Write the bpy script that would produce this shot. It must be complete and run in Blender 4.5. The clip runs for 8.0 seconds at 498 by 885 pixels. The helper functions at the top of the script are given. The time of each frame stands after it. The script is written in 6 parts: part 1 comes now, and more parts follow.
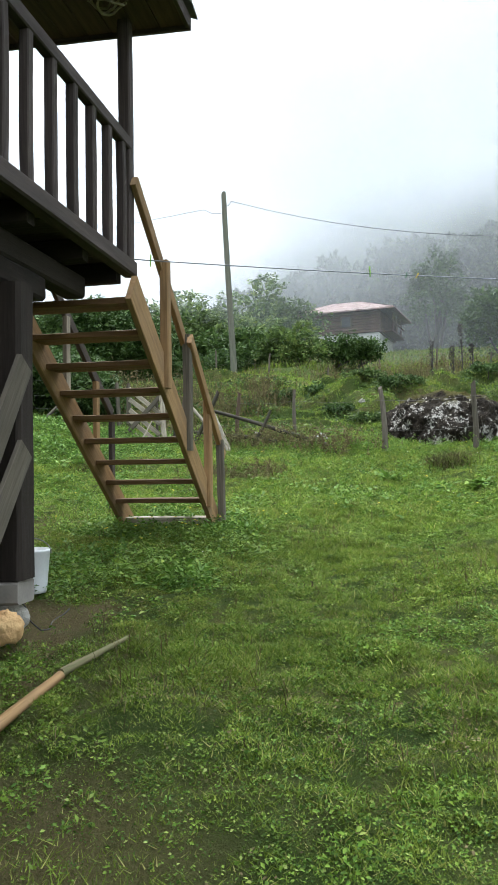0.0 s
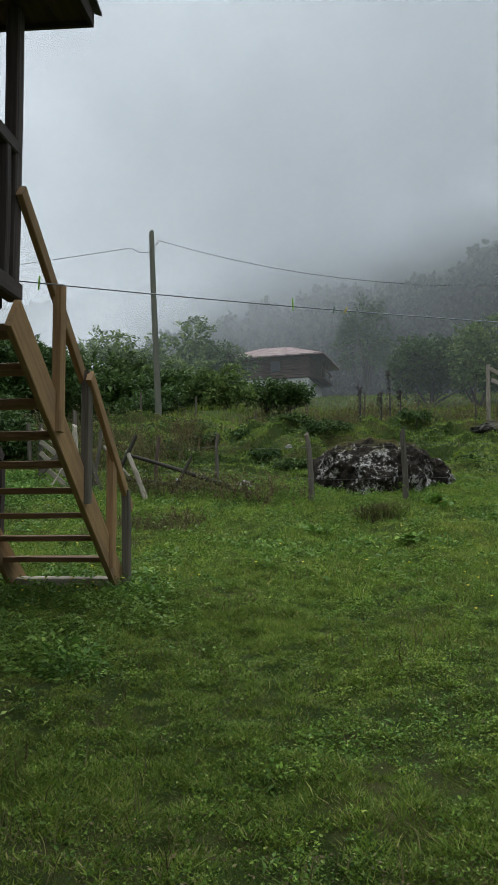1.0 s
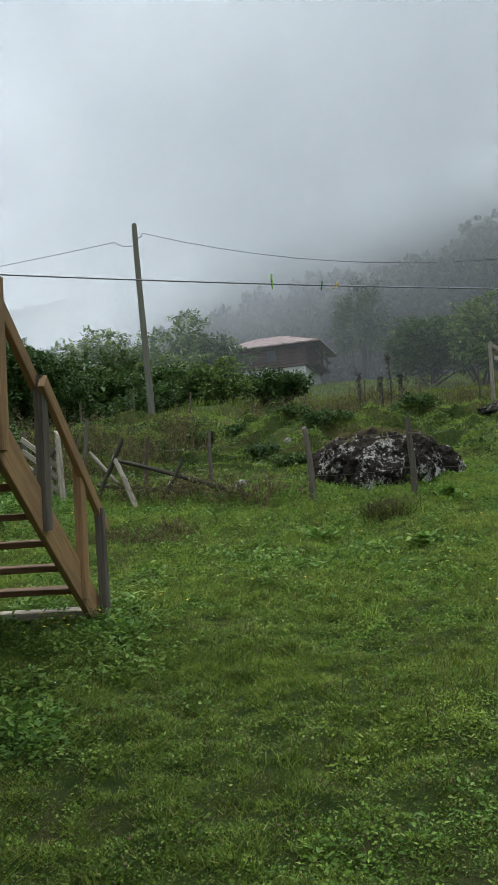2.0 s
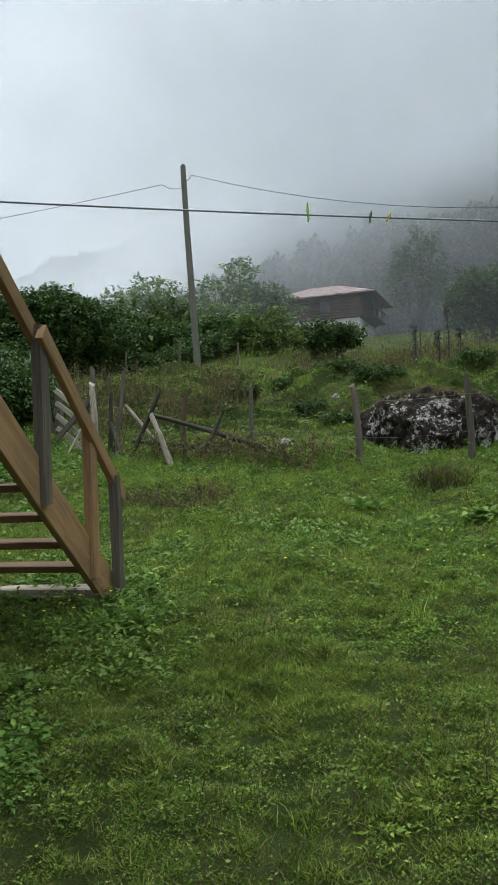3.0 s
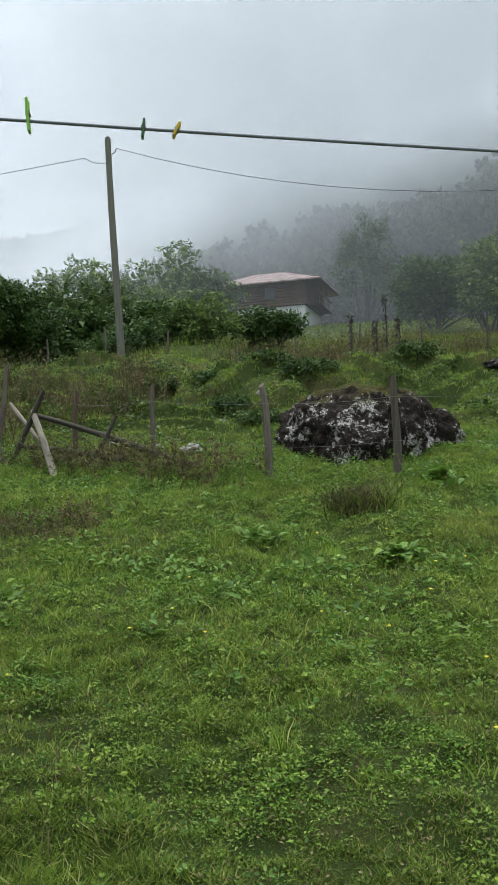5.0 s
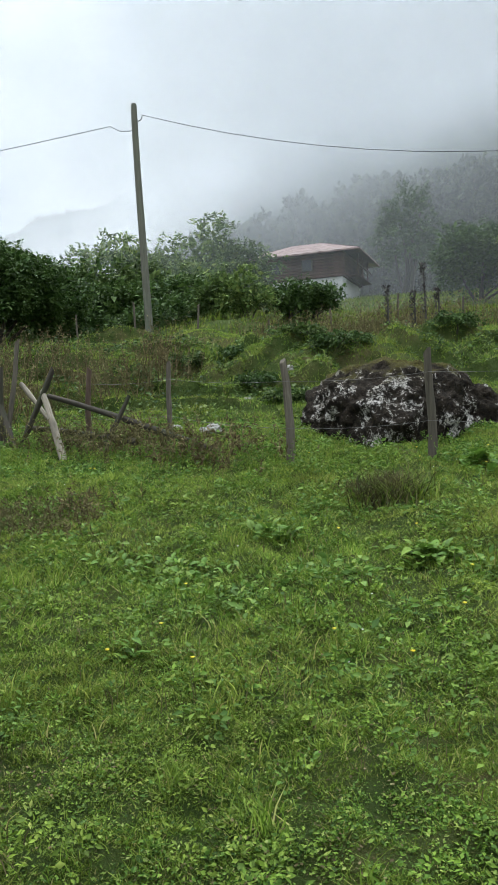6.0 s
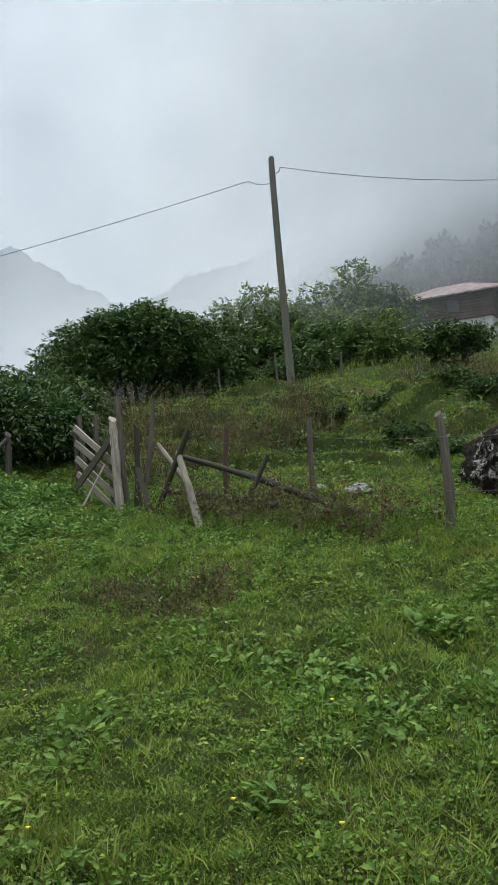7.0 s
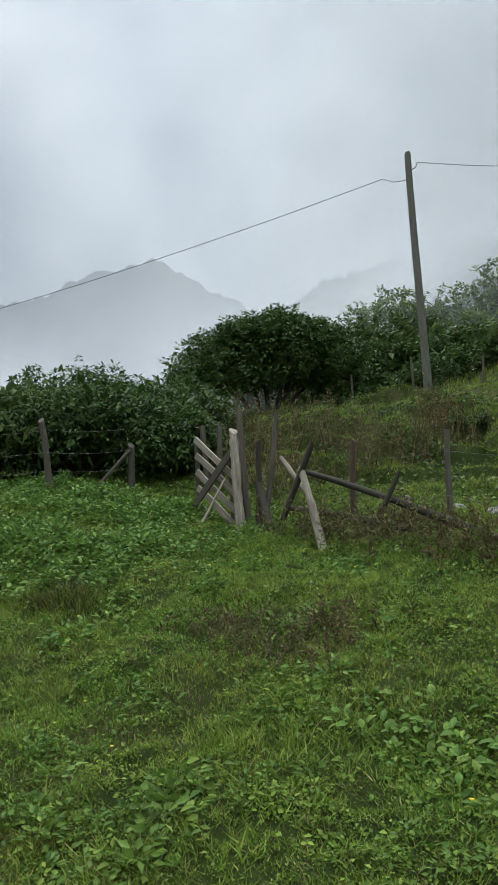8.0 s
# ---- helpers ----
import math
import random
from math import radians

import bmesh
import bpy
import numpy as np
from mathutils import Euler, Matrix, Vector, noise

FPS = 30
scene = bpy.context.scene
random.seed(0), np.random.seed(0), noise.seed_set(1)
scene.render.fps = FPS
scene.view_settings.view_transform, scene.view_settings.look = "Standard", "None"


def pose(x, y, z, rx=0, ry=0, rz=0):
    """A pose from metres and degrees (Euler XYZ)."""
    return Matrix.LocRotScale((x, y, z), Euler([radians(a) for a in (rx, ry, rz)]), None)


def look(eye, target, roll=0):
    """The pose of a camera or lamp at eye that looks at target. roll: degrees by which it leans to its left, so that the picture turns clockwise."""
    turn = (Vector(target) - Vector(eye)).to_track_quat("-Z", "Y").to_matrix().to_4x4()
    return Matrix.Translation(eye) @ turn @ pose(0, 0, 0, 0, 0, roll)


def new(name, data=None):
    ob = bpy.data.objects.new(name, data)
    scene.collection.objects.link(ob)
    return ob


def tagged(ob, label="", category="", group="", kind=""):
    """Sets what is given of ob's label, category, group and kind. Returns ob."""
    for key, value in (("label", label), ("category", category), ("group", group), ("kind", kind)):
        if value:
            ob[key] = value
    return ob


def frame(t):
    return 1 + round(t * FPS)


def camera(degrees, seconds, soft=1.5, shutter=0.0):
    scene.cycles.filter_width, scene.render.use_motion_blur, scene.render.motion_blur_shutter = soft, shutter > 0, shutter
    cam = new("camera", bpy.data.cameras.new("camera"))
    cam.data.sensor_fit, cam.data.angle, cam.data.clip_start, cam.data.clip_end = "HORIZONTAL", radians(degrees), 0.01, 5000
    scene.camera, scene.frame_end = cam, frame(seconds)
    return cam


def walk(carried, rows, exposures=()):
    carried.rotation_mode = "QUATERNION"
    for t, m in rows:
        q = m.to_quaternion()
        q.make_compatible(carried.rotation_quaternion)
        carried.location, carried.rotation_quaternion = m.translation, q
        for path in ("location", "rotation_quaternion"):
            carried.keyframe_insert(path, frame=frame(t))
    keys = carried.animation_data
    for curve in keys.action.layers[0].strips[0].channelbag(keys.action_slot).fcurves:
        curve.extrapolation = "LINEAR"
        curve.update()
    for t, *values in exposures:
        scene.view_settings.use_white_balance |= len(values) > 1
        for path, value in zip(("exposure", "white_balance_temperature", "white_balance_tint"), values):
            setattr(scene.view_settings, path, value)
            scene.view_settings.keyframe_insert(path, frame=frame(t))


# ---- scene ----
cam = camera(35.8, 8.0)
PATH = [
    (0, (0.116, 0.154, 1.606), (-0.255, 2.118, 1.674), -0.9),
    (0.5, (0.21, 0.517, 1.706), (-0.056, 2.495, 1.839), -0.8),
    (1, (0.141, 0.939, 1.708), (-0.048, 2.922, 1.885), -0.4),
    (1.5, (0.171, 1.39, 1.757), (0.067, 3.381, 1.917), -3.0),
    (2, (0.186, 1.787, 1.868), (-0.01, 3.771, 2.023), -3.7),
    (2.2, (0.191, 1.938, 1.907), (-0.086, 3.913, 2.060), -3.5),
    (3.3, (0.253, 2.786, 2.021), (-0.083, 4.758, 2.022), -2.2),
    (3.5, (0.271, 2.953, 2.031), (-0.043, 4.928, 2.024), -2.1),
    (4, (0.355, 3.371, 2.065), (0.149, 5.36, 2.015), -1.1),
    (4.5, (0.54, 3.72, 2.146), (0.459, 5.718, 2.106), -1.9),
    (5, (0.654, 4.074, 2.25), (0.441, 6.063, 2.246), -1.9),
    (5.2, (0.655, 4.216, 2.223), (0.372, 6.196, 2.202), -1.9),
    (6.3, (0.832, 5.012, 2.354), (0.483, 6.980, 2.288), -2.6),
    (6.5, (0.837, 5.167, 2.379), (0.431, 7.126, 2.357), -2.8),
    (7, (0.634, 5.544, 2.454), (-0.043, 7.425, 2.529), -3.6),
    (7.5, (0.539, 5.835, 2.472), (-0.295, 7.649, 2.597), -3.7),
    (8, (0.486, 6.182, 2.568), (-0.507, 7.915, 2.677), -2.9),
]
EXPOSURES = [(0.0, 1.12), (0.5, 0.38), (1.0, -0.04), (1.5, 0.2), (2.0, 0.14), (3.5, 0.3), (4.0, 0.48), (4.5, 0.76), (5.0, 0.38), (6.5, 0.63), (7.0, 0.15), (7.5, -0.02), (8.0, 0.06)]
walk(cam, [(t, look(eye, target, roll)) for t, eye, target, roll in PATH], EXPOSURES)

# ---- world and light: a bright overcast sky with low cloud ----
world = bpy.data.worlds.new("world")
scene.world = world
world.use_nodes = True
wn, wl = world.node_tree.nodes, world.node_tree.links
wn.clear()
SUN_UP, SUN_TURN = radians(52), radians(-35)
sky = wn.new("ShaderNodeTexSky")
sky.sky_type, sky.sun_disc, sky.sun_elevation, sky.sun_rotation = "NISHITA", False, SUN_UP, SUN_TURN
w_coord = wn.new("ShaderNodeTexCoord")
w_noise = wn.new("ShaderNodeTexNoise")
w_noise.inputs["Scale"].default_value, w_noise.inputs["Detail"].default_value = 2.6, 4.0
w_noise.inputs["Roughness"].default_value = 0.45
wl.new(w_coord.outputs["Generated"], w_noise.inputs["Vector"])
w_ramp = wn.new("ShaderNodeValToRGB")
w_ramp.color_ramp.elements[0].position, w_ramp.color_ramp.elements[0].color = 0.36, (0.63, 0.72, 0.82, 1)
w_ramp.color_ramp.elements[1].position, w_ramp.color_ramp.elements[1].color = 0.64, (1.1, 1.21, 1.32, 1)
wl.new(w_noise.outputs["Fac"], w_ramp.inputs["Fac"])
# an overcast sky is about three times as bright overhead as near the horizon
w_up, w_gain = wn.new("ShaderNodeSeparateXYZ"), wn.new("ShaderNodeMapRange")
w_gain.interpolation_type = "SMOOTHSTEP"
for slot, v in ((1, 0.56), (2, 0.98), (3, 0.83), (4, 3.35)):
    w_gain.inputs[slot].default_value = v
wl.new(w_coord.outputs["Generated"], w_up.inputs[0])
wl.new(w_up.outputs["Z"], w_gain.inputs[0])
# thin bright cloud ahead, where the sun stands behind it
w_dot, w_glow, w_lift = wn.new("ShaderNodeVectorMath"), wn.new("ShaderNodeMapRange"), wn.new("ShaderNodeMath")
w_dot.operation, w_dot.inputs[1].default_value = "DOT_PRODUCT", (-0.27, 0.80, 0.536)
wl.new(w_coord.outputs["Generated"], w_dot.inputs[0])
w_glow.interpolation_type = "SMOOTHSTEP"
for slot, v in ((1, 0.86), (2, 1.0), (3, 0.84), (4, 1.14)):
    w_glow.inputs[slot].default_value = v
wl.new(w_dot.outputs["Value"], w_glow.inputs[0])
w_lift.operation = "MULTIPLY"
wl.new(w_gain.outputs[0], w_lift.inputs[0])
wl.new(w_glow.outputs[0], w_lift.inputs[1])
w_cloud, w_blue, w_add, w_out = wn.new("ShaderNodeBackground"), wn.new("ShaderNodeBackground"), wn.new("ShaderNodeAddShader"), wn.new("ShaderNodeOutputWorld")
w_blue.inputs["Strength"].default_value = 0.006
wl.new(w_lift.outputs[0], w_cloud.inputs["Strength"])
wl.new(w_ramp.outputs["Color"], w_cloud.inputs["Color"])
wl.new(sky.outputs["Color"], w_blue.inputs["Color"])
wl.new(w_cloud.outputs[0], w_add.inputs[0])
wl.new(w_blue.outputs[0], w_add.inputs[1])
wl.new(w_add.outputs[0], w_out.inputs["Surface"])
sun = new("sun", bpy.data.lights.new("sun", "SUN"))
sun.data.energy, sun.data.angle, sun.data.color = 1.2, radians(40), (1.0, 0.95, 0.86)
sun.matrix_world = look((-14, 30, 50), (0, 8, 0))


# ---- materials ----
def nodes_of(name):
    m = bpy.data.materials.new(name)
    m.use_nodes = True
    n = m.node_tree.nodes
    return m, n, m.node_tree.links, n["Principled BSDF"], n["Material Output"]


def ramp(n, l, fac, stops):
    r = n.new("ShaderNodeValToRGB")
    e = r.color_ramp.elements
    while len(e) < len(stops):
        e.new(0.5)
    for item, (pos, col) in zip(e, stops):
        item.position, item.color = pos, (*col, 1)
    l.new(fac, r.inputs["Fac"])
    return r.outputs["Color"]


def noise_of(n, l, vec, scale, detail=4.0, rough=0.55, distortion=0.0):
    t = n.new("ShaderNodeTexNoise")
    t.inputs["Scale"].default_value, t.inputs["Detail"].default_value = scale, detail
    t.inputs["Roughness"].default_value, t.inputs["Distortion"].default_value = rough, distortion
    l.new(vec, t.inputs["Vector"])
    return t.outputs["Fac"]


def mixed(n, l, fac, a, b, blend="MIX"):
    x = n.new("ShaderNodeMix")
    x.data_type, x.blend_type = "RGBA", blend
    if isinstance(fac, float):
        x.inputs[0].default_value = fac
    else:
        l.new(fac, x.inputs[0])
    for slot, v in ((6, a), (7, b)):
        if isinstance(v, tuple):
            x.inputs[slot].default_value = (*v, 1)
        else:
            l.new(v, x.inputs[slot])
    return x.outputs[2]


def bumped(n, l, bsdf, height, strength, distance):
    b = n.new("ShaderNodeBump")
    b.inputs["Strength"].default_value, b.inputs["Distance"].default_value = strength, distance
    l.new(height, b.inputs["Height"])
    l.new(b.outputs["Normal"], bsdf.inputs["Normal"])


def mapped(n, l, scale, source="Object"):
    c, m = n.new("ShaderNodeTexCoord"), n.new("ShaderNodeMapping")
    m.inputs["Scale"].default_value = scale
    l.new(c.outputs[source], m.inputs["Vector"])
    return m.outputs["Vector"]


def world_place(n):
    return n.new("ShaderNodeNewGeometry").outputs["Position"]


def math_of(n, l, op, a, b=0.0, clamp=False):
    x = n.new("ShaderNodeMath")
    x.operation, x.use_clamp = op, clamp
    for slot, v in ((0, a), (1, b)):
        if isinstance(v, (int, float)):
            x.inputs[slot].default_value = v
        else:
            l.new(v, x.inputs[slot])
    return x.outputs[0]


def wood(name, dark, light, rough=0.8, stain=(0.05, 0.05, 0.04), stains=0.5, spread=0.35):
    """Sawn timber with its grain along the piece's own x axis, weathered in blotches."""
    m, n, l, bsdf, _ = nodes_of(name)
    grain = noise_of(n, l, mapped(n, l, (2.2, 38, 38)), 1.0, 6.0, 0.65, 0.6)
    fine = noise_of(n, l, mapped(n, l, (9, 220, 220)), 1.0, 3.0, 0.6)
    blot = noise_of(n, l, mapped(n, l, (1.6, 5, 5)), 1.3, 5.0, 0.6)
    col = ramp(n, l, grain, [(0.25, dark), (0.75, light)])
    col = mixed(n, l, math_of(n, l, "MULTIPLY", fine, 0.35), col, tuple(c * 0.55 for c in dark))
    spots = ramp(n, l, blot, [(0.45, (0, 0, 0)), (0.72, (1, 1, 1))])
    col = mixed(n, l, math_of(n, l, "MULTIPLY", spots, stains), col, stain)
    rnd = n.new("ShaderNodeObjectInfo").outputs["Random"]
    hsv = n.new("ShaderNodeHueSaturation")
    l.new(math_of(n, l, "ADD", math_of(n, l, "MULTIPLY", rnd, spread), 1 - spread / 2), hsv.inputs["Value"])
    l.new(col, hsv.inputs["Color"])
    l.new(hsv.outputs["Color"], bsdf.inputs["Base Color"])
    bsdf.inputs["Roughness"].default_value = rough
    bsdf.inputs["Specular IOR Level"].default_value = 0.25
    bumped(n, l, bsdf, math_of(n, l, "ADD", grain, fine), 0.5, 0.004)
    return m


def plain(name, a, b, scale=6.0, rough=0.7, metal=0.0, bump=0.3, fine=60.0, dist=0.004):
    m, n, l, bsdf, _ = nodes_of(name)
    vec = mapped(n, l, (1, 1, 1))
    big, small = noise_of(n, l, vec, scale, 5.0), noise_of(n, l, vec, fine, 3.0)
    col = ramp(n, l, big, [(0.3, a), (0.7, b)])
    col = mixed(n, l, math_of(n, l, "MULTIPLY", small, 0.4), col, tuple(c * 0.6 for c in a))
    l.new(col, bsdf.inputs["Base Color"])
    bsdf.inputs["Roughness"].default_value, bsdf.inputs["Metallic"].default_value = rough, metal
    bumped(n, l, bsdf, math_of(n, l, "ADD", big, small), bump, dist)
    return m


def leafy(name, stops, scale=0.6, rough=0.55, sheer=0.25, patch=(0.1, 0.11, 0.03), patches=0.25, single=False):
    """Leaves or blades: each one its own shade, drifting in patches over the place."""
    m, n, l, bsdf, out = nodes_of(name)
    rnd = n.new("ShaderNodeObjectInfo").outputs["Random"] if single else n.new("ShaderNodeNewGeometry").outputs["Random Per Island"]
    col = ramp(n, l, rnd, stops)
    big = noise_of(n, l, world_place(n), scale, 4.0)
    spots = ramp(n, l, big, [(0.42, (0, 0, 0)), (0.68, (1, 1, 1))])
    col = mixed(n, l, math_of(n, l, "MULTIPLY", spots, patches), col, patch)
    small = noise_of(n, l, world_place(n), scale * 7, 4.0, 0.65)
    tone = n.new("ShaderNodeHueSaturation")
    l.new(ramp(n, l, small, [(0.32, (0.5, 0.5, 0.5)), (0.68, (1, 1, 1))]), tone.inputs["Value"])
    l.new(col, tone.inputs["Color"])
    bright = n.new("ShaderNodeHueSaturation")
    bright.inputs["Value"].default_value = 1.38
    l.new(tone.outputs["Color"], bright.inputs["Color"])
    col = bright.outputs["Color"]
    l.new(col, bsdf.inputs["Base Color"])
    bsdf.inputs["Roughness"].default_value = rough
    bsdf.inputs["Specular IOR Level"].default_value = 0.2
    t, x = n.new("ShaderNodeBsdfTranslucent"), n.new("ShaderNodeMixShader")
    l.new(col, t.inputs["Color"])
    x.inputs[0].default_value = sheer
    l.new(bsdf.outputs[0], x.inputs[1])
    l.new(t.outputs[0], x.inputs[2])
    l.new(x.outputs[0], out.inputs["Surface"])
    return m


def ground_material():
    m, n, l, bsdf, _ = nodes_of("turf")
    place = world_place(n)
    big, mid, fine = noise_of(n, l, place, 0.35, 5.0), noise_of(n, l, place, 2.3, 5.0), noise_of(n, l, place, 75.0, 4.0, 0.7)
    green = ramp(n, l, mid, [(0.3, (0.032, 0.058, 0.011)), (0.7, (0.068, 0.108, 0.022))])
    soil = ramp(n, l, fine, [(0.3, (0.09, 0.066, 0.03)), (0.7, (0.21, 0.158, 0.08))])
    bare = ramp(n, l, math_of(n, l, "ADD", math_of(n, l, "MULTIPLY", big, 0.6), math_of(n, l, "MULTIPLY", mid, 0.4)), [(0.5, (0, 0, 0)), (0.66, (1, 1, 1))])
    xyz = n.new("ShaderNodeSeparateXYZ")
    l.new(place, xyz.inputs[0])
    shift = math_of(n, l, "MULTIPLY", math_of(n, l, "SUBTRACT", mid, 0.5), 1.2)
    masks = []
    for axis, a, b in (("X", -1.4, -1.62), ("Y", 5.1, 4.75)):
        edge = n.new("ShaderNodeMapRange")
        edge.interpolation_type = "SMOOTHSTEP"
        for slot, v in ((1, a), (2, b), (3, 0.0), (4, 1.0)):
            edge.inputs[slot].default_value = v
        l.new(math_of(n, l, "ADD", xyz.outputs[axis], shift), edge.inputs[0])
        masks.append(edge.outputs[0])
    across, ahead = (math_of(n, l, "MULTIPLY", math_of(n, l, "SUBTRACT", xyz.outputs[axis], mid_at), k) for axis, mid_at, k in (("X", -1.1, 1.4), ("Y", 2.35, 1.7)))
    spread = math_of(n, l, "ADD", math_of(n, l, "MULTIPLY", across, across), math_of(n, l, "ADD", math_of(n, l, "MULTIPLY", ahead, ahead), shift))
    trodden = n.new("ShaderNodeMapRange")
    for slot, v in ((1, 1.3), (2, 0.2), (3, 0.0), (4, 0.8)):
        trodden.inputs[slot].default_value = v
    l.new(spread, trodden.inputs[0])
    by_house = math_of(n, l, "MAXIMUM", math_of(n, l, "MULTIPLY", masks[0], masks[1]), trodden.outputs[0])
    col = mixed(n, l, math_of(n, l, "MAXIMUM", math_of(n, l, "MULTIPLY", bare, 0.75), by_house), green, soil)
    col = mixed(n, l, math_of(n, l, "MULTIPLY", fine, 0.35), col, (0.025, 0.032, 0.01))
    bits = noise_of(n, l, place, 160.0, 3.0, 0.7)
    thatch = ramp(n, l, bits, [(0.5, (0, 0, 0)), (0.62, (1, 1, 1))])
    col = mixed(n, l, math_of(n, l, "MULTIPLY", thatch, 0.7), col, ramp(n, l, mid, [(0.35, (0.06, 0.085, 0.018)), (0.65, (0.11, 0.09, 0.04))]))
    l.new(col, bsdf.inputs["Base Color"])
    bsdf.inputs["Roughness"].default_value = 0.95
    bsdf.inputs["Specular IOR Level"].default_value = 0.1
    bumped(n, l, bsdf, math_of(n, l, "ADD", fine, bits), 1.0, 0.03)
    return m


def rock_material(name, dark, grey, pale, moss_share):
    m, n, l, bsdf, _ = nodes_of(name)
    place = world_place(n)
    a, b, c = noise_of(n, l, place, 2.6, 6.0, 0.6), noise_of(n, l, place, 13.0, 8.0, 0.75, 0.4), noise_of(n, l, place, 45.0, 5.0)
    col = ramp(n, l, b, [(0.42, dark), (0.55, grey), (0.68, tuple(v * 1.3 for v in grey))])
    lichen = ramp(n, l, math_of(n, l, "ADD", math_of(n, l, "MULTIPLY", a, 0.5), math_of(n, l, "MULTIPLY", b, 0.5)), [(0.522, (0, 0, 0)), (0.565, (1, 1, 1))])
    speck = ramp(n, l, c, [(0.38, (0.12, 0.12, 0.12)), (0.55, (1, 1, 1))])
    col = mixed(n, l, mixed(n, l, 1.0, lichen, speck, "MULTIPLY"), col, pale)
    up = n.new("ShaderNodeSeparateXYZ")
    l.new(n.new("ShaderNodeNewGeometry").outputs["Normal"], up.inputs[0])
    tall = n.new("ShaderNodeSeparateXYZ")
    l.new(n.new("ShaderNodeTexCoord").outputs["Object"], tall.inputs[0])
    high = math_of(n, l, "MULTIPLY", tall.outputs["Z"], 0.75)
    grow = math_of(n, l, "ADD", math_of(n, l, "MULTIPLY", up.outputs["Z"], 0.35), math_of(n, l, "ADD", high, math_of(n, l, "MULTIPLY", math_of(n, l, "SUBTRACT", a, 0.5), 0.9)))
    moss = ramp(n, l, grow, [(moss_share, (0, 0, 0)), (moss_share + 0.15, (1, 1, 1))])
    moss_col = ramp(n, l, c, [(0.3, (0.022, 0.016, 0.005)), (0.7, (0.085, 0.08, 0.017))])
    col = mixed(n, l, moss, col, moss_col)
    l.new(col, bsdf.inputs["Base Color"])
    bsdf.inputs["Roughness"].default_value = 0.9
    bsdf.inputs["Specular IOR Level"].default_value = 0.12
    bumped(n, l, bsdf, math_of(n, l, "ADD", b, math_of(n, l, "MULTIPLY", c, 0.4)), 0.9, 0.06)
    return m


def veiled(name, stops, low, high, at_low=1.0, at_high=0.0, side=None, scale=0.05, rise=0.0):
    """Far slopes whose own surface turns clear between two heights, which puts the haze into the material; side: also
    between two places along x.
    """
    m, n, l, bsdf, out = nodes_of(name)
    place = world_place(n)
    xyz = n.new("ShaderNodeSeparateXYZ")
    l.new(place, xyz.inputs[0])
    big, mid = noise_of(n, l, place, scale, 4.0), noise_of(n, l, place, 0.25, 4.0)
    l.new(ramp(n, l, mid, stops), bsdf.inputs["Base Color"])
    bsdf.inputs["Roughness"].default_value = 1.0
    bsdf.inputs["Specular IOR Level"].default_value = 0.0
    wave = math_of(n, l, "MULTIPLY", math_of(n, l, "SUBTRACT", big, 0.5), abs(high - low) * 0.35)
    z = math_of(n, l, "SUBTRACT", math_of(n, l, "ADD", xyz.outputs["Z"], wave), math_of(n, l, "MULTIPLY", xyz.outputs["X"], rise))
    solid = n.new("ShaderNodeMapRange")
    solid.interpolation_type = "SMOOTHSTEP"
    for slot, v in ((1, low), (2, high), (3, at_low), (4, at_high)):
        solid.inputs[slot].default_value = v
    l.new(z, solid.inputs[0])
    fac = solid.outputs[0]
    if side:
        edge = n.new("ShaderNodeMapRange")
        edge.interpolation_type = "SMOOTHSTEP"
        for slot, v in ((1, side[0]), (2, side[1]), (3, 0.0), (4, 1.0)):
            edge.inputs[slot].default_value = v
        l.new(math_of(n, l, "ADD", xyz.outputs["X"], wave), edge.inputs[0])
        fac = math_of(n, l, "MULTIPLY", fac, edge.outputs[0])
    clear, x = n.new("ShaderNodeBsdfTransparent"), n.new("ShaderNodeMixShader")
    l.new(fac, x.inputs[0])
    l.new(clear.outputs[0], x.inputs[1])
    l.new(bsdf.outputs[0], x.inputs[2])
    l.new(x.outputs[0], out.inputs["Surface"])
    return m


